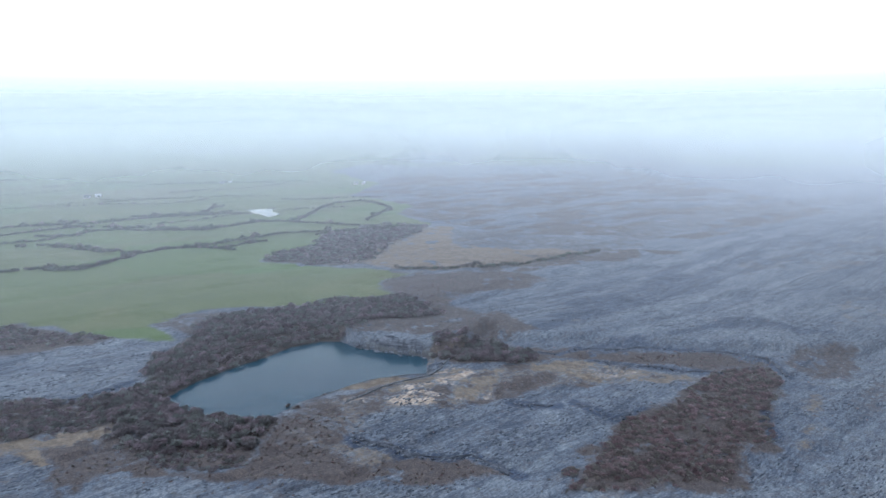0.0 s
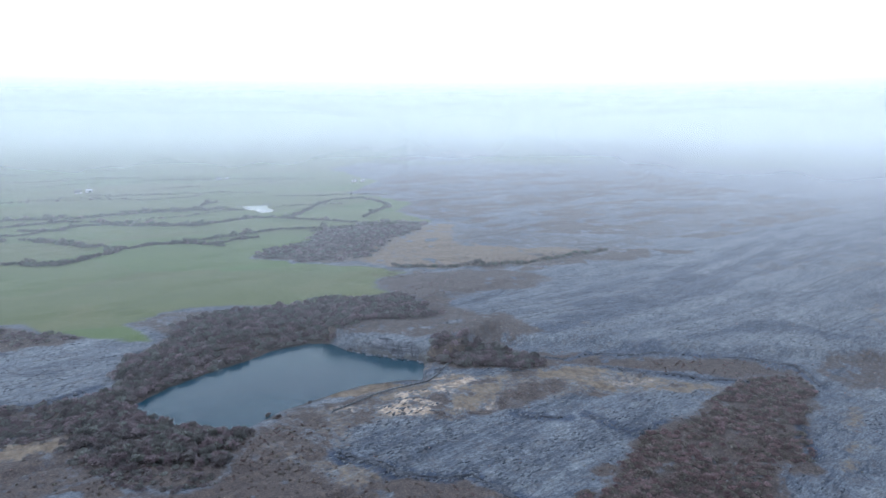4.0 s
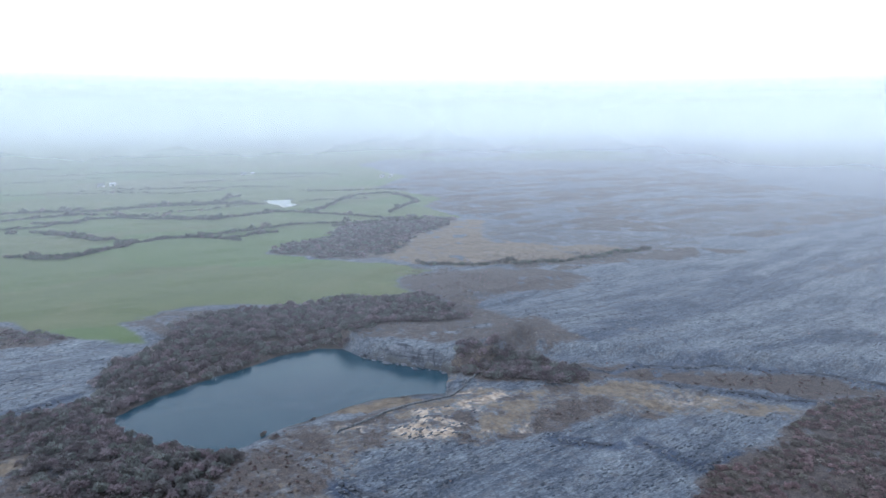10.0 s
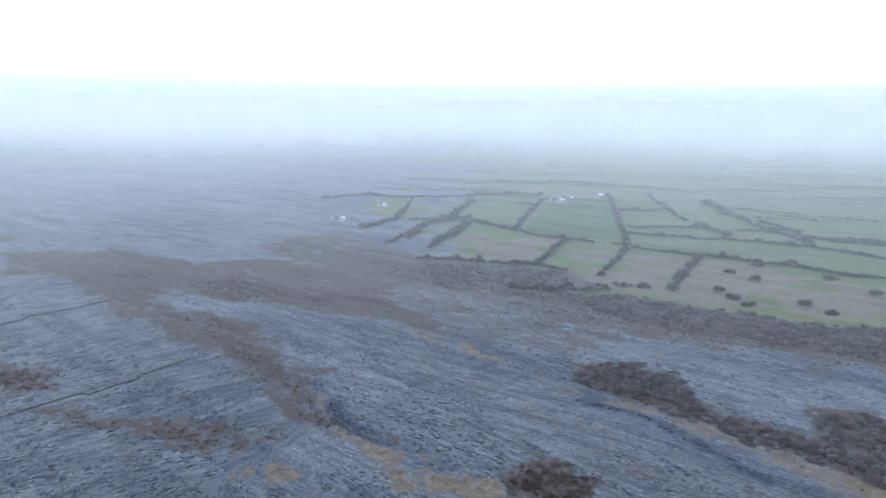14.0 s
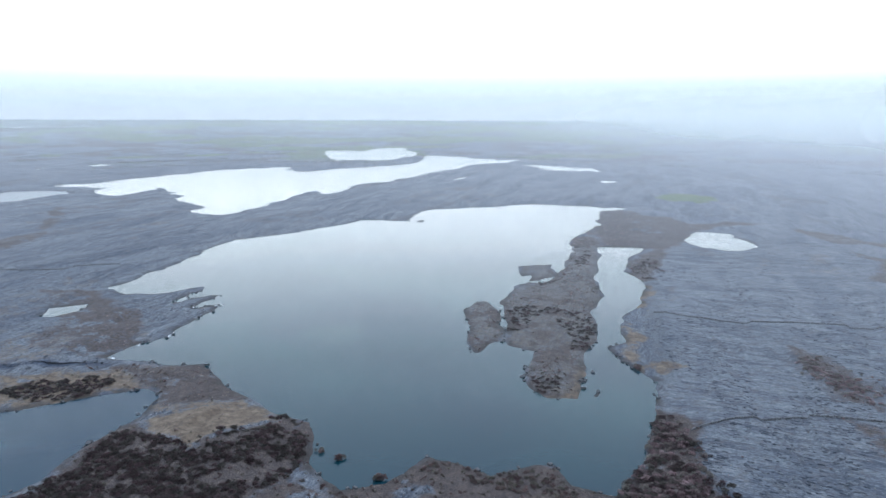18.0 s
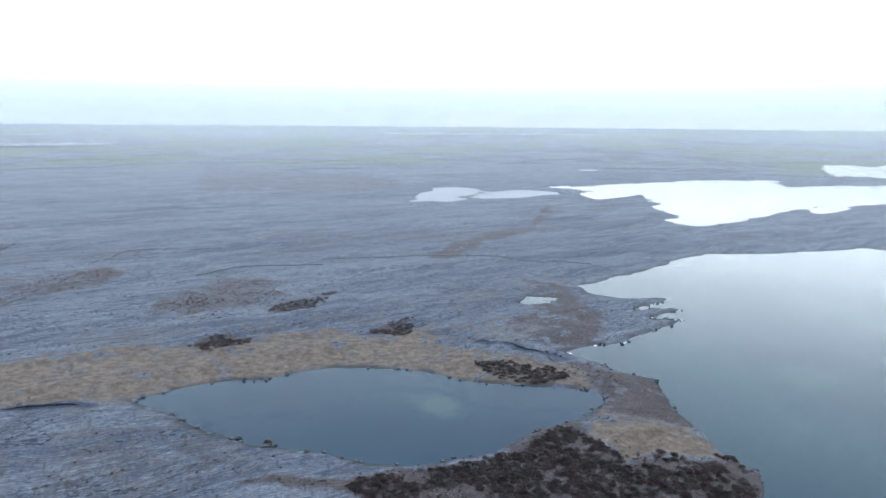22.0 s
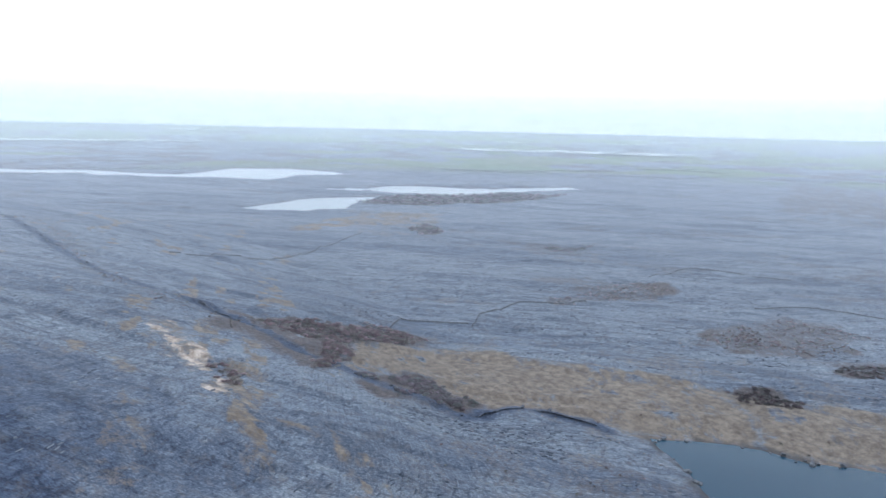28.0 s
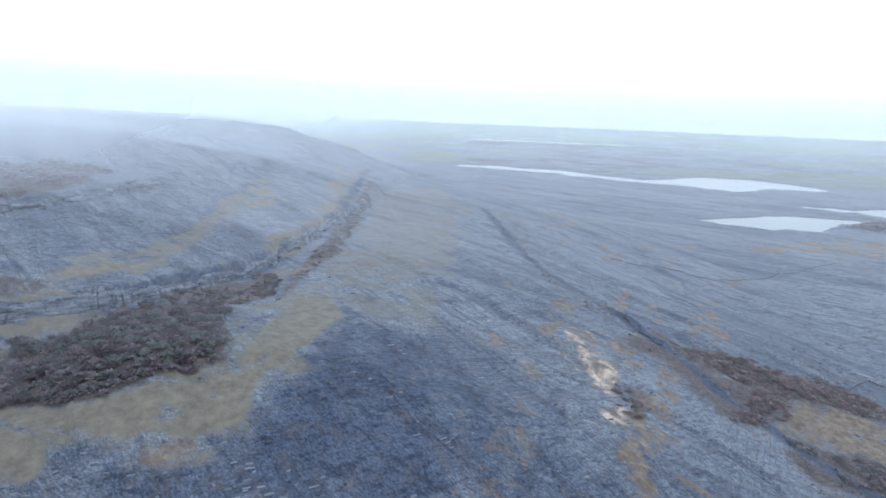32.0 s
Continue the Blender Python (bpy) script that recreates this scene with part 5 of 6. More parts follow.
        if kind == "heath":
            scrub = np.maximum(scrub, z)
        elif kind == "dry":
            dry = np.maximum(dry, z)
        elif kind == "bare":
            bare = np.maximum(bare, z)
        elif kind == "turf":
            turf = np.maximum(turf, z)
        elif kind == "pasture":
            past = np.maximum(past, z)
        elif kind == "dark":
            tone = np.maximum(tone, z)
    damp = ease(1.25 - np.abs(d - 0.6) / 3.0) * ease((fbm(x, y, 8, 190, 2) + 0.3) / 0.5) * (d > -4) * 0.8
    for s, pts in enumerate(HILL_DARK.values()):
        rubble = zone(x, y, pts, 6, 7, 197 + s, 14) * ease((fbm(x, y, 9, 199, 3) + 0.9) / 0.6)
        tone = np.maximum(tone, (0.62 if s == 0 else 0.95) * rubble)
        dry = dry * (1 - (0.45 if s == 0 else 0.75) * rubble)
    # Shade of ledges and cliff feet put into the rock colour as dark strips.
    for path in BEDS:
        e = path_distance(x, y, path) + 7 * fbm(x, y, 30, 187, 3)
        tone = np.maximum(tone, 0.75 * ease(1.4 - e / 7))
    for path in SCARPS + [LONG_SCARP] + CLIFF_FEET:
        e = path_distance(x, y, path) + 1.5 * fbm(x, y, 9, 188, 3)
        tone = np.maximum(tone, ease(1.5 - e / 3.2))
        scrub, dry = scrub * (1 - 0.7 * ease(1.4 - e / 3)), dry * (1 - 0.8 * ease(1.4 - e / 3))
    return past, scrub * (1 - past), dry * (1 - past), turf, bare, damp, tone


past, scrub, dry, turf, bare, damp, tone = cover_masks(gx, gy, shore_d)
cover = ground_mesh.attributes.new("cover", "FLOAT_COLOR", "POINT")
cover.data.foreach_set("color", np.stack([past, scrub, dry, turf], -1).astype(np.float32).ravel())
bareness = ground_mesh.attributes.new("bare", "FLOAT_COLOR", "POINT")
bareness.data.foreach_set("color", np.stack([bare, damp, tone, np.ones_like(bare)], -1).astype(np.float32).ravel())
dark = np.zeros(gx.shape)
for name, pts in DARK_GREEN.items():
    dark = np.maximum(dark, zone(gx, gy, pts, 2, 1, 210, 30))
field = ground_mesh.attributes.new("field", "FLOAT_COLOR", "POINT")
west = zone(gx, gy, WEST_PAVEMENT, 6, 6, 215, 25)
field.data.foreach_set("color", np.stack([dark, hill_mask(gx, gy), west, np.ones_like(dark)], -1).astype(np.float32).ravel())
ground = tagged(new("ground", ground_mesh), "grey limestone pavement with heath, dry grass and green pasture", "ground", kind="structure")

# ---- lakes ----
for name, (pts, level) in LAKES.items():
    bm = bmesh.new()
    area = sum(a[0] * b[1] - b[0] * a[1] for a, b in zip(pts, pts[1:] + pts[:1]))
    way = 1 if area > 0 else -1
    rim = []
    for before, here, after in zip(pts[-1:] + pts[:-1], pts, pts[1:] + pts[:1]):
        along = Vector((after[0] - before[0], after[1] - before[1], 0)).normalized()
        rim.append(bm.verts.new((here[0] + way * along.y * 7, here[1] - way * along.x * 7, level)))
    bm.faces.new(rim if way > 0 else rim[::-1])
    bmesh.ops.triangulate(bm, faces=bm.faces[:])
    me = bpy.data.meshes.new("lake_water")
    bm.to_mesh(me)
    bm.free()
    me.materials.append(M_CALM if name in ("tarn", "quarry_lake") else M_GLINT if name.startswith(("south_lough", "far_", "ribbon")) else M_DULL if name.startswith(("east_lough", "lagoon")) else M_WATER)
    tagged(new("lake_water", me), "still blue-grey lake water reflecting the pale sky", "lake", kind="structure")


# ---- plants ----
rng = np.random.default_rng(5)


def crown_shape(tufts, seed, spike=0.34, flat=0.62):
    """Triangles of one bare crown, one metre across, base at 0: small ragged sprays on an uneven dome, with gaps."""
    g = np.random.default_rng(seed)
    u = g.normal(size=(tufts, 3))
    u /= np.linalg.norm(u, axis=1)[:, None]
    u[:, 2] = np.abs(u[:, 2]) * 1.1 - 0.25
    lump = 0.78 + 0.22 * np.sin(3 * np.arctan2(u[:, 1], u[:, 0]) + g.uniform(0, 6)) * np.cos(4 * u[:, 2] + g.uniform(0, 6))
    c = u * (0.5 * lump * g.uniform(0.55, 1.0, tufts))[:, None]
    c[:, 2] = c[:, 2] * 2 * flat * 0.62 + flat * 0.42
    out = u * [1, 1, 0.6] + [0, 0, 0.55] + 0.5 * g.normal(size=(tufts, 3))
    out /= np.linalg.norm(out, axis=1)[:, None]
    side = np.cross(out, g.normal(size=(tufts, 3)))
    side /= np.linalg.norm(side, axis=1)[:, None]
    size = spike * g.uniform(0.6, 1.25, tufts)[:, None]
    tri = np.stack([c - side * size * 0.42 - out * size * 0.35, c + side * size * 0.42 - out * size * 0.3, c + out * size * 0.62], 1)
    tri[..., 2] = np.maximum(tri[..., 2], 0.0)
    return tri


def scatter_mesh(name, places, sizes, shapes, material):
    """One mesh of many plants: places (n, 3), sizes (n, 2) as width and height factor."""
    g = np.random.default_rng(len(places))
    which = g.integers(0, len(shapes), len(places))
    turn = g.uniform(0, 2 * math.pi, len(places))
    out, tone, dome = [], [], []
    for s, shape in enumerate(shapes):
        pick = which == s
        if not pick.any():
            continue
        c, d = np.cos(turn[pick])[:, None, None], np.sin(turn[pick])[:, None, None]
        w, h = sizes[pick, 0][:, None, None], sizes[pick, 1][:, None, None]
        x, y, z = shape[None, ..., 0], shape[None, ..., 1], shape[None, ..., 2]
        p = places[pick]
        out.append(np.stack([(x * c - y * d) * w + p[:, 0, None, None], (x * d + y * c) * w + p[:, 1, None, None], z * w * h + p[:, 2, None, None]], -1).reshape(-1, 3))
        out_dir = shape.mean(1) * [2.2, 2.2, 1.6] + [0, 0, 0.15]
        out_dir = np.repeat(out_dir / (np.linalg.norm(out_dir, axis=1)[:, None] + 1e-6) + [0, 0, 0.55], 3, 0)[None]
        c2, d2 = c[..., 0], d[..., 0]
        dome.append(np.stack([out_dir[..., 0] * c2 - out_dir[..., 1] * d2, out_dir[..., 0] * d2 + out_dir[..., 1] * c2, np.broadcast_to(out_dir[..., 2], (int(pick.sum()), out_dir.shape[1]))], -1).reshape(-1, 3))
        tone.append(np.repeat(g.uniform(0, 1, int(pick.sum())), shape.shape[0] * 3))
    v = np.concatenate(out)
    me = mesh_of(name, v, np.arange(len(v)).reshape(-1, 3), material)
    me.attributes.new("plant", "FLOAT", "POINT").data.foreach_set("value", np.concatenate(tone).astype(np.float32))
    me.attributes.new("dome", "FLOAT_VECTOR", "POINT").data.foreach_set("vector", np.concatenate(dome).astype(np.float32).ravel())
    return me


def sprinkle(pts, per, seed, ragged=5.0, keep=0.5):
    """Places inside an outline, about one for every `per` square metres."""
    g = np.random.default_rng(seed)
    px, py = [q[0] for q in pts], [q[1] for q in pts]
    n = int((max(px) - min(px)) * (max(py) - min(py)) / per)
    x, y = g.uniform(min(px), max(px), n), g.uniform(min(py), max(py), n)
    ok = zone(x, y, pts, 3, ragged, seed, 18) > keep
    x, y = x[ok], y[ok]
    z, d = ground_height(x, y)
    ok = d > 0.8
    return np.stack([x[ok], y[ok], z[ok] - 0.1], -1)


SHAPES = [crown_shape(64, 20 + s, 0.2, 0.62) for s in range(8)]
SHAPES_WOOD = [crown_shape(84, 120 + s, 0.17, 0.72) for s in range(8)]
SHAPES_MID = [crown_shape(26, 80 + s, 0.32, 0.6) for s in range(7)]
SHAPES_LOW = [crown_shape(24, 40 + s, 0.4, 0.5) for s in range(6)]

# woods and thickets: spacing, width, height factor, material
WOOD_KIND = {
    "lake_wood": (7.0, 5.2, 0.9), "lake_wood_right": (6.0, 5.6, 0.8), "field_copse": (20.0, 6.0, 0.9), "bench_wood": (4.5, 4.4, 0.65), "east_copse": (60.0, 9.0, 0.7),
    "west_belt": (5.5, 3.8, 0.8), "field_edge_a": (9.0, 3.5, 0.75), "field_edge_b": (7.5, 3.4, 0.75), "east_thicket": (3.4, 3.1, 0.7),
    "tarn_thicket": (2.0, 2.6, 0.65), "red_shore": (3.4, 3.0, 0.7), "red_band": (4.0, 2.6, 0.6), "scarp_thicket": (4.2, 3.3, 0.6), "scarp_thicket_b": (3.6, 3.2, 0.6),
    "tarn_oval": (1.8, 2.6, 0.6), "moor_a": (2.6, 2.6, 0.6), "moor_b": (2.6, 2.6, 0.6), "moor_c": (4.0, 2.6, 0.6), "south_scrub": (5.0, 3.1, 0.6),
    "cliff_scrub": (14.0, 3.4, 0.6), "cliff_scrub_b": (7.0, 3.0, 0.6), "hilltop_scrub": (20.0, 4.5, 0.6), "moor_far_c": (40.0, 6.0, 0.6), "moor_d": (20.0, 2.4, 0.5), "moor_e": (22.0, 2.4, 0.5), "moor_f": (15.0, 4.0, 0.6),
    "wall_thicket": (4.2, 3.2, 0.6), "band_thicket": (4.6, 3.2, 0.65), "band_thicket_b": (3.0, 2.2, 0.6), "copse_strip": (24.0, 6.0, 0.8), "isle_scrub": (3.6, 3.0, 0.7), "slope_bush": (4.0, 2.6, 0.6), "east_thicket_low": (5.5, 3.0, 0.6),
    "isle_dark": (9.0, 2.8, 0.7), "isle_dark_b": (9.0, 2.8, 0.7), "shore_knoll": (9.0, 3.0, 0.7),
}
RUSTY = ("east_thicket", "wall_thicket", "slope_bush", "east_thicket_low", "red_shore", "red_band", "scarp_thicket", "moor_d", "moor_e")
for s, (name, pts) in enumerate(WOODS.items()):
    per, width, tall = WOOD_KIND.get(name, (3.4, 1.9, 0.8))
    at = sprinkle(pts, per, 300 + s, 6.0)
    at = at[fbm(at[:, 0], at[:, 1], 11, 350 + s, 3) > (-0.8 if "wood" in name else -0.5)]
    if name == "lake_wood":
        own = (at[:, 1] < 320) & (np.arange(len(at)) % 3 != 0)
        TREES = at[own][:240]
        at = np.delete(at, np.nonzero(own)[0][:240], 0)
    if len(at) == 0:
        continue
    g = np.random.default_rng(s)
    wd = width * g.uniform(0.65, 1.25, len(at))
    sz = np.stack([wd, tall * g.uniform(0.75, 1.2, len(at))], -1)
    me = scatter_mesh("scrub", at, sz, SHAPES_WOOD if width > 3.3 and not name.startswith(("field", "east_copse", "copse", "moor", "hilltop", "cliff")) else SHAPES, M_RUST if name in RUSTY else M_DUSK if name in ("tarn_thicket", "isle_scrub", "tarn_oval", "isle_dark", "isle_dark_b", "isle_dark_c", "shore_knoll", "moor_a", "moor_b", "moor_c") else M_TWIG if width > 3 else M_HEATH)
    label = "low leafless brown thicket on the heath"
    if name.startswith(("field", "copse", "east_copse")):
        label = "leafless grey-brown scrub along the edge of the green fields"
    elif name.startswith(("bench", "scarp", "cliff", "hill", "slope")):
        label = "leafless purple-brown thicket on the limestone hillside"
    elif name.startswith(("isle", "tarn", "red_shore", "shore", "south_islets")):
        label = "dark leafless scrub at the edge of the water"
    elif width > 3.3:
        label = "dense leafless grey-brown hazel wood beside the lake"
    tagged(new("hazel_wood" if width > 3 else "thicket", me), label, "scrub", kind="stuff")

# heath tufts and dwarf shrubs over the pavement, thick where the ground is brown
n = 80000
rr = 130 * (900 / 130) ** rng.uniform(0, 1, n)
aa = rng.uniform(0, 2 * math.pi, n)
tx, ty = rr * np.cos(aa), 70 + rr * np.sin(aa)
tz, td = ground_height(tx, ty)
m = cover_masks(tx, ty, td)
keep = (td > 1.5) & (m[0] < 0.3) & (rng.uniform(0, 1, n) < (0.02 + 0.42 * m[1] + 0.05 * m[2]) * (1 - 0.85 * hill_mask(tx, ty)))
at = np.stack([tx, ty, tz - 0.05], -1)[keep]
sz = np.stack([rng.uniform(0.5, 1.4, len(at)), rng.uniform(0.5, 0.9, len(at))], -1)
tagged(new("heath_tufts", scatter_mesh("heath_tufts", at, sz, SHAPES_MID[:4], M_HEATH)), "low brown heath tufts growing in the rock clefts", "heath", kind="stuff")


at = np.concatenate([sprinkle(pts, 50.0 if name == 'north_far' else 14.0, 400 + s, 8.0, 0.45) for s, (name, pts) in enumerate(HEATH.items())])
at = at[fbm(at[:, 0] * STRIKE[0] / 3 + at[:, 1] * STRIKE[1] / 3, -at[:, 0] * STRIKE[1] + at[:, 1] * STRIKE[0], 22, 260, 3) > -0.12]
sz = np.stack([rng.uniform(0.6, 1.8, len(at)), rng.uniform(0.6, 1.0, len(at))], -1)
tagged(new("heath_shrubs", scatter_mesh("heath_shrubs", at, sz, SHAPES_MID, M_HEATH)), "scattered leafless brown shrubs on the heath", "heath", kind="stuff")

# hedges of the far fields on the southern plain
at = []
for q in range(250):
    a, r_ = (rng.uniform(math.pi * 1.05, math.pi * 1.97), rng.uniform(1500, 3300)) if q < 170 else (rng.uniform(math.pi * 0.52, math.pi * 0.93), rng.uniform(850, 1900))
    fx_, fy_, way_ = r_ * math.cos(a), 70 + r_ * math.sin(a), a + math.pi / 2 + rng.choice([0, 0, 0, 0.5]) + rng.normal(0, 0.2)
    t = np.arange(0, rng.uniform(80, 260), 6.0)
    at.append(np.stack([fx_ + t * math.cos(way_), fy_ + t * math.sin(way_)], -1))
at = np.concatenate(at) + rng.normal(0, 1.2, (sum(len(q) for q in at), 2))
fz_, fd_ = ground_height(at[:, 0], at[:, 1])
at = np.column_stack([at, fz_ - 0.1])[fd_ > 15]
sz = np.stack([rng.uniform(4, 7.5, len(at)), rng.uniform(0.6, 0.9, len(at))], -1)
tagged(new("far_hedges", scatter_mesh("far_hedges", at, sz, SHAPES_LOW, M_HEDGE)), "dark hedges dividing the far green fields", "hedge", kind="stuff")


def hedge(path, seed, width=5.2):
    g = np.random.default_rng(seed)
    at = []
    for (ax, ay), (bx, by) in zip(path, path[1:]):
        n = max(2, int(math.hypot(bx - ax, by - ay) / 1.5))
        t = (np.arange(n) + g.uniform(0, 1, n)) / n
        px, py = ax + (bx - ax) * t, ay + (by - ay) * t
        gap = fbm(px, py, 30, seed, 2) > -0.75
        px, py = px + g.normal(0, 0.8, n), py + g.normal(0, 0.8, n)
        at.append(np.stack([px, py], -1)[gap])
    at = np.concatenate(at)
    z, d = ground_height(at[:, 0], at[:, 1])
    at = np.column_stack([at, z - 0.1])
    tall = g.uniform(0, 1, len(at)) < 0.06
    sz = np.stack([width * g.uniform(0.7, 1.3, len(at)) * np.where(tall, 1.8, 1), g.uniform(0.75, 1.1, len(at))], -1)
    return tagged(new("hedgerow", scatter_mesh("hedgerow", at, sz, SHAPES_LOW if len(at) > 200 else SHAPES, M_HEDGE)), "dark leafless hedgerow between green fields", "hedge", "field hedges")


for s, path in enumerate(HEDGES):
    hedge(path, 500 + s)

# single bushes in the rough pasture
for s, (bx, by) in enumerate(BUSHES):
    g = np.random.default_rng(700 + s)
    n = 14
    at = np.stack([bx + g.normal(0, 1.8, n), by + g.normal(0, 1.8, n)], -1)
    z, d = ground_height(at[:, 0], at[:, 1])
    me = scatter_mesh("bush", np.column_stack([at, z - 0.1]), np.stack([g.uniform(3.2, 6.0, n), g.uniform(0.8, 1.1, n)], -1), SHAPES, M_HEDGE)
    tagged(new("bush", me), "rounded dark hawthorn bush standing in the pasture", "bush", "pasture bushes")

# bushes at the edge of the small lake and of the tarn
for s, (bx, by, wide) in enumerate(((-69, 289, 2.4), (-64, 286, 2.6), (-54, 301, 1.6), (-25, 322, 1.4), (-16, 319, 1.3), (60, -118, 3.2), (72, -121, 1.8), (46, -113, 1.6), (34, -110, 1.4), (-238, -88, 3.4), (-95, -84, 3.0), (-92, -92, 2.6), (-100, -66, 3.0))):
    g = np.random.default_rng(760 + s)
    n = 5
    at = np.stack([bx + g.normal(0, wide * 0.3, n), by + g.normal(0, wide * 0.3, n)], -1)
    z, d = ground_height(at[:, 0], at[:, 1])
    me = scatter_mesh("shore_bush", np.column_stack([at, np.maximum(z, 0) - 0.1]), np.stack([wide * g.uniform(0.6, 1.1, n), g.uniform(0.8, 1.2, n)], -1), SHAPES, M_HEATH)
    tagged(new("shore_bush", me), "dark leafless bush at the water's edge", "bush", "shore bushes")

# ---- dry stone walls ----
def stone_row(path, seed):
    g = np.random.default_rng(seed)
    boxes, base = [], np.array([[-1, -1, -1], [1, -1, -1], [1, 1, -1], [-1, 1, -1], [-0.8, -0.7, 1], [0.8, -0.7, 1], [0.8, 0.7, 1], [-0.8, 0.7, 1]]) * 0.5
    for (ax, ay), (bx, by) in zip(path, path[1:]):
        length = math.hypot(bx - ax, by - ay)
        n = int(length / 0.9) + 1
        for row in range(2):
            t = (np.arange(n) + g.uniform(0, 0.6, n)) / n
            px = ax + (bx - ax) * t + g.normal(0, 0.12, n) + 1.6 * fbm(ax + (bx - ax) * t, ay + (by - ay) * t, 25, 9, 2)
            py = ay + (by - ay) * t + g.normal(0, 0.12, n)
            z, d = ground_height(px, py)
            c, s = (bx - ax) / length, (by - ay) / length
            for q in range(n):
                size = g.uniform(0.7, 1.2), g.uniform(0.4, 0.55), g.uniform(0.4, 0.55)
                p = (base + g.normal(0, 0.05, (8, 3))) * size
                boxes.append(np.stack([p[:, 0] * c - p[:, 1] * s + px[q], p[:, 0] * s + p[:, 1] * c + py[q], p[:, 2] + z[q] + 0.16 + 0.36 * row], -1))
    v = np.concatenate(boxes)
    f = np.array([[0, 3, 2, 1], [4, 5, 6, 7], [0, 1, 5, 4], [1, 2, 6, 5], [2, 3, 7, 6], [3, 0, 4, 7]])
    return mesh_of("field_wall", v, (f[None] + 8 * np.arange(len(boxes))[:, None, None]).reshape(-1, 4), M_STONE)


for s, path in enumerate(WALLS):
    tagged(new("field_wall", stone_row(path, 800 + s)), "low grey dry stone wall crossing the limestone", "wall", "dry stone walls")


# ---- single trees at the lakeside ----
def limb(bm, start, end, r0, r1, sides=5):
    axis = (Vector(end) - Vector(start))
    turn = axis.to_track_quat("Z", "Y").to_matrix()
    rings_ = []
    for c, rr_ in ((Vector(start), r0), (Vector(end), r1)):
        rings_.append([bm.verts.new(c + turn @ Vector((rr_ * math.cos(q * 2 * math.pi / sides), rr_ * math.sin(q * 2 * math.pi / sides), 0))) for q in range(sides)])
    for q in range(sides):
        bm.faces.new((rings_[0][q], rings_[0][(q + 1) % sides], rings_[1][(q + 1) % sides], rings_[1][q]))


def hazel_tree(seed):
    g = random.Random(seed)
    top = new("hazel_tree")
    bm = bmesh.new()
    limb(bm, (0, 0, -0.2), (0.1, 0, 1.6), 0.16, 0.11)
    for q in range(5):
        a = q * 1.26 + g.uniform(-0.4, 0.4)
        end = (math.cos(a) * g.uniform(0.7, 1.3), math.sin(a) * g.uniform(0.7, 1.3), g.uniform(2.8, 4.0))
        limb(bm, (0.1, 0, 1.3), end, 0.08, 0.02, 4)
    part("trunk", bm, M_BARK, top)
    tri = crown_shape(260, 60 + seed, 0.12, 0.85).reshape(-1, 3) * (5.2, 5.2, 3.6) + (0, 0, 0.4)
    me = mesh_of("crown", tri, np.arange(len(tri)).reshape(-1, 3), M_TWIG)
    me.attributes.new("plant", "FLOAT", "POINT").data.foreach_set("value", np.full(len(tri), (seed * 0.37 + 0.1) % 1, np.float32))
    away = tri - (0, 0, 1.0)
    me.attributes.new("dome", "FLOAT_VECTOR", "POINT").data.foreach_set("vector", (away / np.linalg.norm(away, axis=1)[:, None] + (0, 0, 0.5)).astype(np.float32).ravel())
    crown = new("crown", me)
    crown.parent = top
    return tagged(top, "leafless grey hazel tree in the wood beside the lake", "tree", "lakeside trees")


kinds = [hazel_tree(s) for s in range(6)]
for s, (px, py, pz) in enumerate(TREES):
    g = random.Random(s)
    m = pose(px, py, pz, 0, 0, g.uniform(0, 360))
    if s < 6:
        kinds[s].matrix_world = m
        kinds[s].scale = (1, 1, 1)
    else:
        copy_thing(kinds[s % 6], m).scale = (g.uniform(0.8, 1.25),) * 3

# ---- limestone slabs, boulders and cliffs ----
def block_mesh(seed, size, rough=0.16, material=None):
    """An uneven block with chipped corners."""
    g = random.Random(seed)
    bm = bmesh.new()
    bmesh.ops.create_cube(bm, size=1.0)
    bmesh.ops.bevel(bm, geom=bm.edges[:], offset=0.14, segments=1, affect="EDGES")
    for v in bm.verts:
        v.co = Vector((v.co.x * size[0], v.co.y * size[1], v.co.z * size[2])) + Vector([g.uniform(-rough, rough) * c for c in size])
    me = bpy.data.meshes.new("rock")
    bm.to_mesh(me)
    bm.free()
    me.materials.append(material or M_ROCK)
    return me


base8 = np.array([[-1, -1, -1], [1, -1, -1], [1, 1, -1], [-1, 1, -1], [-0.86, -0.8, 1], [0.86, -0.8, 1], [0.86, 0.8, 1], [-0.86, 0.8, 1]]) * 0.5
faces8 = np.array([[4, 5, 6, 7], [0, 1, 5, 4], [1, 2, 6, 5], [2, 3, 7, 6], [3, 0, 4, 7]])
n = 120000
rr = 120 * (650 / 120) ** rng.uniform(0, 1, n)
aa = rng.uniform(0, 2 * math.pi, n)
sx, sy = rr * np.cos(aa), 70 + rr * np.sin(aa)
sz_, sd_ = ground_height(sx, sy)
m = cover_masks(sx, sy, sd_)
su, sv = sx * STRIKE[0] + sy * STRIKE[1], -sx * STRIKE[1] + sy * STRIKE[0]
keep = (sd_ > 0.5) & (m[0] < 0.2) & (m[1] < 0.4) & (m[2] < 0.4) & (m[3] < 0.3) & (fbm(su / 4, sv, 14, 333, 3) > 0.0) & (rng.uniform(0, 1, n) > 0.85 * hill_mask(sx, sy))
sx, sy, sz_ = sx[keep], sy[keep], sz_[keep]
n = len(sx)
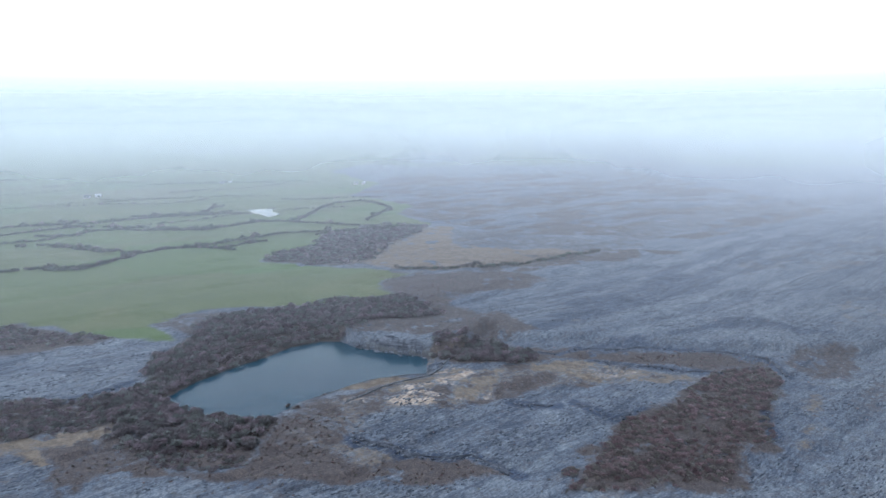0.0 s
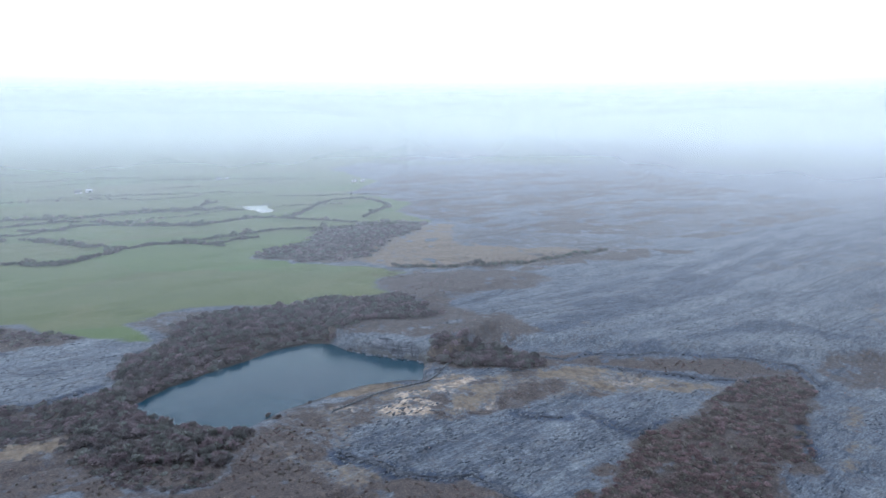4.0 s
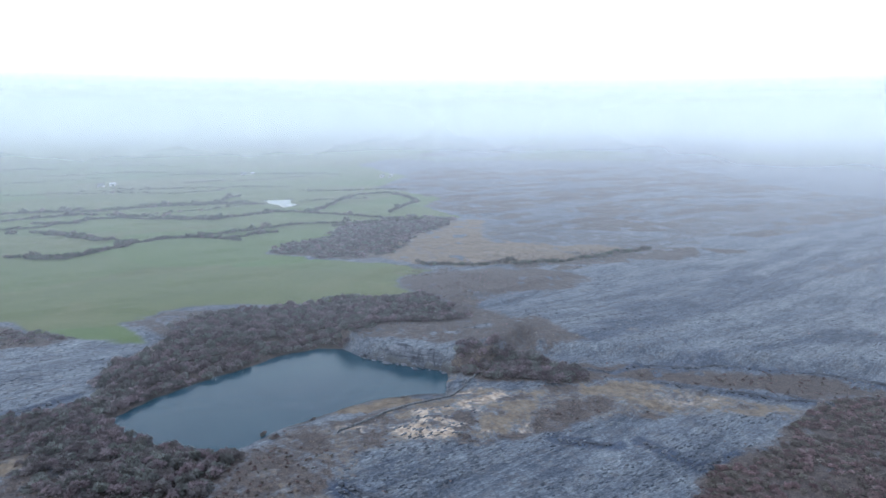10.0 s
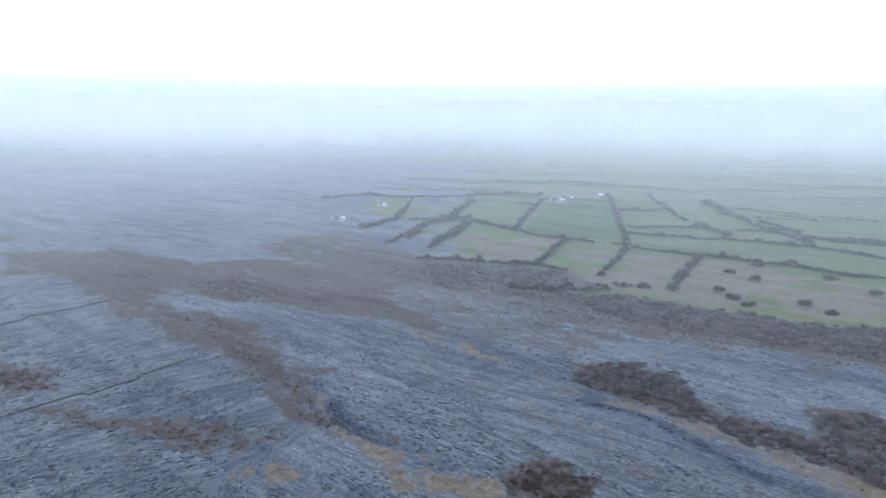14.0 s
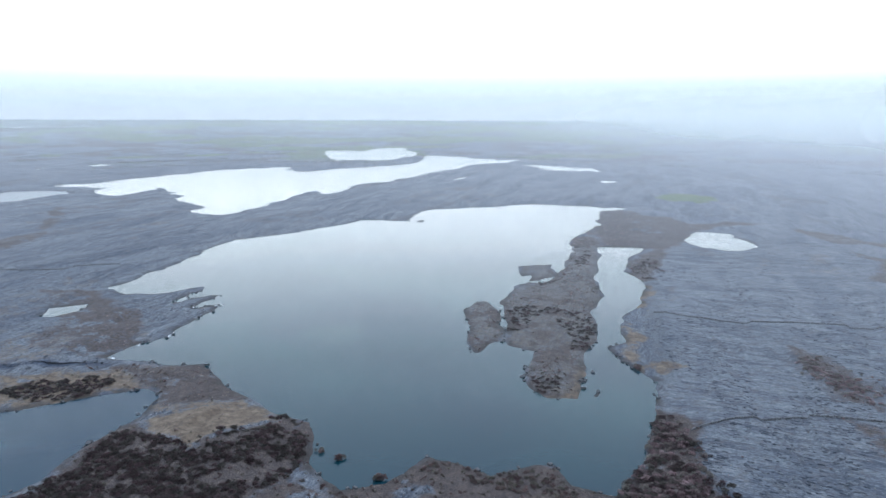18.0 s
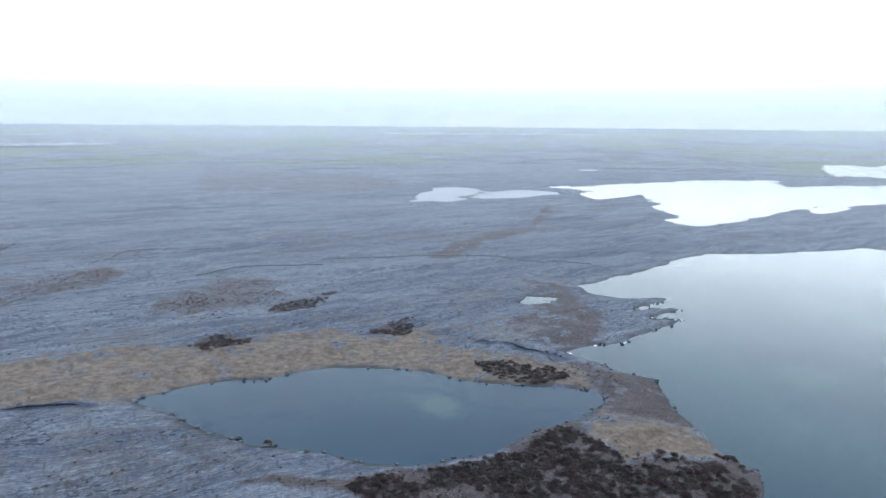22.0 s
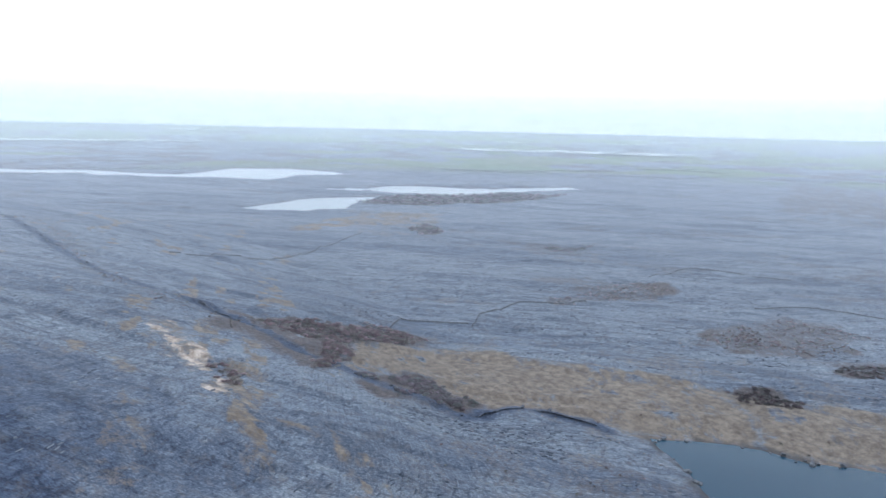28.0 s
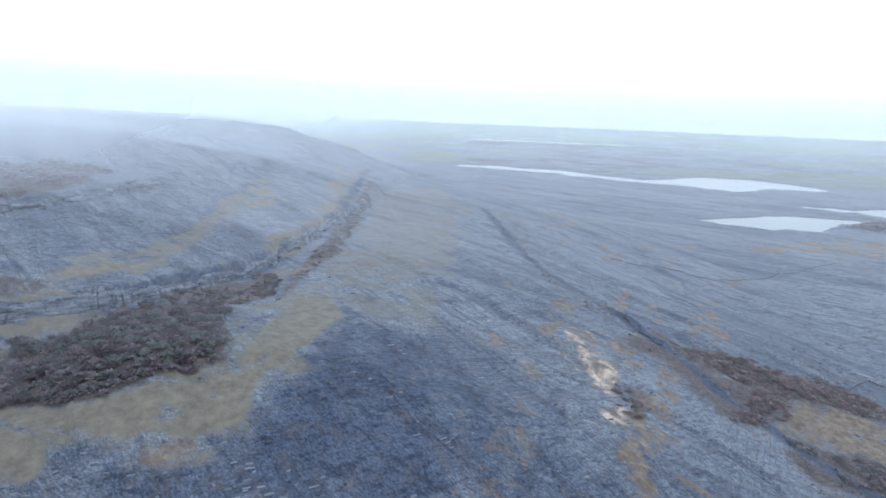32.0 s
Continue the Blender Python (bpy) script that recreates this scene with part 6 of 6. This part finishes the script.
dims = np.stack([rng.uniform(0.6, 2.4, n), rng.uniform(0.25, 0.6, n), rng.uniform(0.15, 0.45, n)], -1)
turn = np.where(hill_mask(sx, sy) > 0.5, radians(-60), np.where(zone(sx, sy, WEST_PAVEMENT, 6, 6, 215, 25) > 0.5, radians(122), radians(40))) + rng.normal(0, 0.2, n)
v = (base8[None] + rng.normal(0, 0.06, (n, 8, 3))) * dims[:, None, :]
c, d = np.cos(turn)[:, None], np.sin(turn)[:, None]
v = np.stack([v[..., 0] * c - v[..., 1] * d + sx[:, None], v[..., 0] * d + v[..., 1] * c + sy[:, None], v[..., 2] + sz_[:, None] + 0.08], -1)
slabs = mesh_of("limestone_slabs", v.reshape(-1, 3), (faces8[None] + 8 * np.arange(n)[:, None, None]).reshape(-1, 4), M_SLAB)
tagged(new("limestone_slabs", slabs), "loose grey limestone slabs lying along the bedding", "rock", kind="stuff")

rocks = [block_mesh(s, (1.0, 0.75, 0.6), 0.16, M_WETROCK) for s in range(8)]
g = np.random.default_rng(44)
bx, by = g.uniform(-260, 140, 60000), g.uniform(-360, 30, 60000)
bz, bd = ground_height(bx, by)
near = np.nonzero((bd > -0.9) & (bd < 1.3) & (by > -330))[0][:230]
for q in near:
    ob = tagged(new("boulder", rocks[q % 8]), "grey limestone boulder at the water's edge", "rock", "shore boulders")
    k = g.uniform(0.7, 2.0)
    ob.matrix_world = Matrix.Translation((bx[q], by[q], max(bz[q], -0.1) + 0.12 * k)) @ Euler((g.uniform(-0.3, 0.3), g.uniform(-0.3, 0.3), g.uniform(0, 6))).to_matrix().to_4x4() @ Matrix.Diagonal((k, k, k, 1))


def cliff_line(s_level, x0, x1, step, seed):
    """Places along one terrace edge of the hill."""
    g = np.random.default_rng(seed)
    x = np.arange(x0, x1, step) + g.uniform(-0.3, 0.3, int(math.ceil((x1 - x0) / step))) * step
    low, high = np.full(x.shape, -100.0), np.full(x.shape, 400.0)
    for _ in range(24):
        y = (low + high) / 2
        over = hill_level(x, y) > s_level
        low, high = np.where(over, low, y), np.where(over, y, high)
    return x, y


def cliff_face(xs, ys, base, crest, seed, jut=1.0):
    """A continuous craggy face along a line, leaning back, with fissures and ledges."""
    g = np.random.default_rng(seed)
    run = np.concatenate([[0], np.cumsum(np.hypot(np.diff(xs), np.diff(ys)))])
    n, rows = int(run[-1] / 0.7) + 2, 9
    s = np.linspace(0, run[-1], n)
    px, py, lo, hi = np.interp(s, run, xs), np.interp(s, run, ys), np.interp(s, run, base), np.interp(s, run, crest)
    nx, ny = np.gradient(py), -np.gradient(px)
    size = np.hypot(nx, ny) + 1e-6
    nx, ny = nx / size, ny / size
    t = np.linspace(0, 1, rows)[:, None]
    crag = fbm(np.broadcast_to(s, (rows, n)), t * 14 + seed, 7, seed, 4)
    crack = ease((fbm(np.broadcast_to(s, (rows, n)), t * 2.0 + seed, 3.5, seed + 7, 2) - 0.25) / 0.2)
    ledge = ease((fbm(np.broadcast_to(s / 5, (rows, n)), t * 9 + seed, 2.2, seed + 9, 2)) / 0.3)
    tall = (0.72 + 0.3 * fbm(s, s * 0, 16, seed + 3, 3)) * np.minimum(1, np.minimum(s, run[-1] - s) / 6 + 0.15)
    out = (1.4 if jut > 0.9 else 0.0) + jut * (1.3 * (1 - t) + 1.0 * crag - 1.3 * crack + 0.7 * ledge - 2.2 * t ** 6)
    z = lo - 0.8 + t * (hi - lo + 1.1) * tall
    v = np.stack([px + nx * out, py + ny * out, z], -1).reshape(-1, 3)
    i, j = np.meshgrid(np.arange(rows - 1), np.arange(n - 1), indexing="ij")
    f = np.stack([i * n + j, i * n + j + 1, (i + 1) * n + j + 1, (i + 1) * n + j], -1).reshape(-1, 4)
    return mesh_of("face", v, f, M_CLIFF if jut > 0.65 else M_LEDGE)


def cliff(name, xs, ys, back, fall, label, blocks, jut=1.0):
    """A broken rock step: the face, with fallen blocks along its foot. back points uphill."""
    top = tagged(new(name), label, "cliff")
    hi, _ = ground_height(xs + back[0], ys + back[1])
    lo, _ = ground_height(xs - back[0], ys - back[1])
    hi = np.maximum(hi, lo + fall)
    face = new("face", cliff_face(xs, ys, lo, hi, len(xs) + 11, jut))
    face.parent = top
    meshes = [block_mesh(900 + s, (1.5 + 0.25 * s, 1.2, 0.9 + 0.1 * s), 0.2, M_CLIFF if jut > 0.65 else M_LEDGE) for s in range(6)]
    g = random.Random(len(xs))
    for q in range(blocks):
        k = g.uniform(0, len(xs) - 1.01)
        a, e = int(k), k - int(k)
        px, py = xs[a] + (xs[a + 1] - xs[a]) * e, ys[a] + (ys[a + 1] - ys[a]) * e
        d = g.uniform(0.3, 1.3)
        px, py = px - back[0] * d, py - back[1] * d
        z, _ = ground_height(np.array([px]), np.array([py]))
        ob = new("rock", meshes[q % 6])
        ob.parent = top
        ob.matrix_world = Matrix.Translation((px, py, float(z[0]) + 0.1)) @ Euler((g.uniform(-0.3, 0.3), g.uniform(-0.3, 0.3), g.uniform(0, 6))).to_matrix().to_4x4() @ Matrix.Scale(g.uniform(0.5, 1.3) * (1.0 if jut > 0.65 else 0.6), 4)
    return top


for level, x0, x1, high, blocks, label in ((252, 206, 520, 5.0, 40, "weathered grey limestone cliff along the hill terrace"), (332, 204, 420, 2.6, 30, "low grey limestone scarp higher on the hill"), (423, 202, 420, 3.0, 20, "far grey limestone scarp below the hilltop")):
    cx_, cy_ = cliff_line(level, x0, x1, 3.0, level)
    ok = cy_ < 300
    cliff("hill_cliff", cx_[ok], cy_[ok], (1.2, 3.0), high, label, blocks)
t = np.linspace(0, 1, 34)
qx = np.interp(t, (0, 0.3, 0.62, 1), (-58, -44, -28, -8))
qy = np.interp(t, (0, 0.3, 0.62, 1), (382, 370, 361, 354))
cliff("quarry_cliff", qx, qy + 0.5, (1.2, 3.6), 5.0, "pale limestone cliff falling to the small lake", 24, 0.7)
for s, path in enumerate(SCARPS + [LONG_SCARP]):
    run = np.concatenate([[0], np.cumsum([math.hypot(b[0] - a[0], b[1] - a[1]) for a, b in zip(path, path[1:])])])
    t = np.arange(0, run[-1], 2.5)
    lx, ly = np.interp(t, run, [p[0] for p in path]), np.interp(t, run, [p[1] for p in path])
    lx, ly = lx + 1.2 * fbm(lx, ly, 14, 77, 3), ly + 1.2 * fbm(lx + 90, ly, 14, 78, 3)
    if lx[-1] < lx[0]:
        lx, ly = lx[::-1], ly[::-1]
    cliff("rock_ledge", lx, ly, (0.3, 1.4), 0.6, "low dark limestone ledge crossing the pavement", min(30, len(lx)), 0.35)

# white foam along the windward shore
fx, fy = g.uniform(-135, -40, 60000), g.uniform(-345, -100, 60000)
fz, fd = ground_height(fx, fy)
on = np.nonzero((fd > -0.7) & (fd < 0.1) & (fbm(fx, fy, 26, 71, 2) > 0.2) & (fbm(fx, fy, 6, 72, 2) > 0.25))[0][:90]
hexa = np.array([[math.cos(q), math.sin(q)] for q in np.arange(6) * math.pi / 3])
fv = np.array([[(fx[q] + hexa[k, 0] * g.uniform(0.3, 0.8), fy[q] + hexa[k, 1] * g.uniform(0.3, 0.8), 0.09 + 0.0002 * (q % 97)) for k in range(6)] for q in on])
foam = mesh_of("shore_foam", fv.reshape(-1, 3), np.arange(len(on) * 6).reshape(-1, 6), M_FOAM)
tagged(new("shore_foam", foam), "white foam washed along the windward shore", "foam", kind="stuff")

# ---- farm buildings ----
def box(bm, x0, x1, y0, y1, z0, z1):
    v = [bm.verts.new(c) for c in ((x0, y0, z0), (x1, y0, z0), (x1, y1, z0), (x0, y1, z0), (x0, y0, z1), (x1, y0, z1), (x1, y1, z1), (x0, y1, z1))]
    for f in ((0, 3, 2, 1), (4, 5, 6, 7), (0, 1, 5, 4), (1, 2, 6, 5), (2, 3, 7, 6), (3, 0, 4, 7)):
        bm.faces.new([v[q] for q in f])


def farm_building(x, y, turn, length, depth, eave, ridge, shed=False):
    z, _ = ground_height(np.array([x]), np.array([y]))
    top = new("farm_shed" if shed else "farmhouse")
    bm = bmesh.new()
    w = depth / 2
    outline = [(-w, -0.5), (w, -0.5), (w, eave), (0, ridge - 0.15), (-w, eave)]
    ends = [[bm.verts.new((sx * length / 2, a, b)) for a, b in outline] for sx in (-1, 1)]
    bm.faces.new(ends[0][::-1])
    bm.faces.new(ends[1])
    for q in range(5):
        bm.faces.new((ends[0][q], ends[0][(q + 1) % 5], ends[1][(q + 1) % 5], ends[1][q]))
    part("wall", bm, M_WALLPAINT, top)
    bm = bmesh.new()
    for s in (-1, 1):
        lo, hi = (s * (w + 0.35), eave - 0.2), (0, ridge)
        for h in (0.0,):
            v = [bm.verts.new((lx, a, b + up)) for up in (0.0, 0.18) for lx, a, b in ((-length / 2 - 0.3, *lo), (length / 2 + 0.3, *lo), (length / 2 + 0.3, *hi), (-length / 2 - 0.3, *hi))]
            for f in ((0, 1, 2, 3), (4, 5, 6, 7), (0, 1, 5, 4), (1, 2, 6, 5), (2, 3, 7, 6), (3, 0, 4, 7)):
                bm.faces.new([v[q] for q in f])
    bmesh.ops.recalc_face_normals(bm, faces=bm.faces[:])
    part("roof", bm, M_TIN if shed else M_SLATE, top)
    if not shed:
        for sx in (-1, 1):
            bm = bmesh.new()
            box(bm, sx * (length / 2 - 0.6) - 0.4, sx * (length / 2 - 0.6) + 0.4, -0.35, 0.35, ridge - 0.5, ridge + 1.0)
            part("chimney", bm, M_WALLPAINT, top)
        for wx in (-length * 0.35, -length * 0.15, length * 0.15, length * 0.35):
            for side in (-1, 1):
                bm = bmesh.new()
                box(bm, wx - 0.5, wx + 0.5, side * w - 0.04, side * w + 0.04, 1.0, 2.2)
                part("window", bm, M_GLASS, top)
    bm = bmesh.new()
    box(bm, -0.5 - shed, 0.5 + shed, -w - 0.05, -w + 0.05, 0, 2.1 + shed)
    part("door", bm, M_DOOR, top)
    top.matrix_world = pose(x, y, float(z[0]) + 0.1, 0, 0, turn)
    return tagged(top, "pale tin-roofed farm shed beside the farmhouse" if shed else "white rendered farmhouse with a slate roof among fields", "house", "farm buildings")


for s, (hx, hy) in enumerate(BUILDINGS):
    farm_building(hx, hy, 25 * s + 15, 9, 5.5, 2.8, 5.0)
    farm_building(hx + 14, hy + 7, 25 * s + 40, 9, 6, 2.8, 4.3, True)

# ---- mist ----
# Distance haze added as see-through rings, building up with depth.
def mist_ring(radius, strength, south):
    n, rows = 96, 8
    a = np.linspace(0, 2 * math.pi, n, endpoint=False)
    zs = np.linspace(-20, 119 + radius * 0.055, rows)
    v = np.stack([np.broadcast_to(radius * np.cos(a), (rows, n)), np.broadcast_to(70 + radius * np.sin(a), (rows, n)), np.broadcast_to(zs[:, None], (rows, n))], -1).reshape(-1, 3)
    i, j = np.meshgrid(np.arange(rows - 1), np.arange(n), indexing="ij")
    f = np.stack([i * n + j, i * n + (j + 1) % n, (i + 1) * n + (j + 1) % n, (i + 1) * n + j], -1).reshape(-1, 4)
    me = mesh_of("mist_veil", v, f, mist_material("mist", strength, south, radius), True)
    return tagged(new("mist_veil", me), "thin see-through ring of pale mist that veils the far plain", "mist", "mist banks", "structure")


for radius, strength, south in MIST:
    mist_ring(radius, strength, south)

# mist drifting over the crown of the eastern hill
n = 40
a = np.radians(np.linspace(-2, 66, n))
zs = np.linspace(76, 150, 14)
v = np.stack([np.broadcast_to(285 * np.cos(a), (14, n)), np.broadcast_to(70 + 285 * np.sin(a), (14, n)), np.broadcast_to(zs[:, None], (14, n))], -1).reshape(-1, 3)
i, j = np.meshgrid(np.arange(13), np.arange(n - 1), indexing="ij")
f = np.stack([i * n + j, i * n + j + 1, (i + 1) * n + j + 1, (i + 1) * n + j], -1).reshape(-1, 4)
tagged(new("hill_mist", mesh_of("hill_mist", v, f, hill_mist_material(0.6), True)), "pale mist drifting over the hill's crown", "mist", kind="structure")
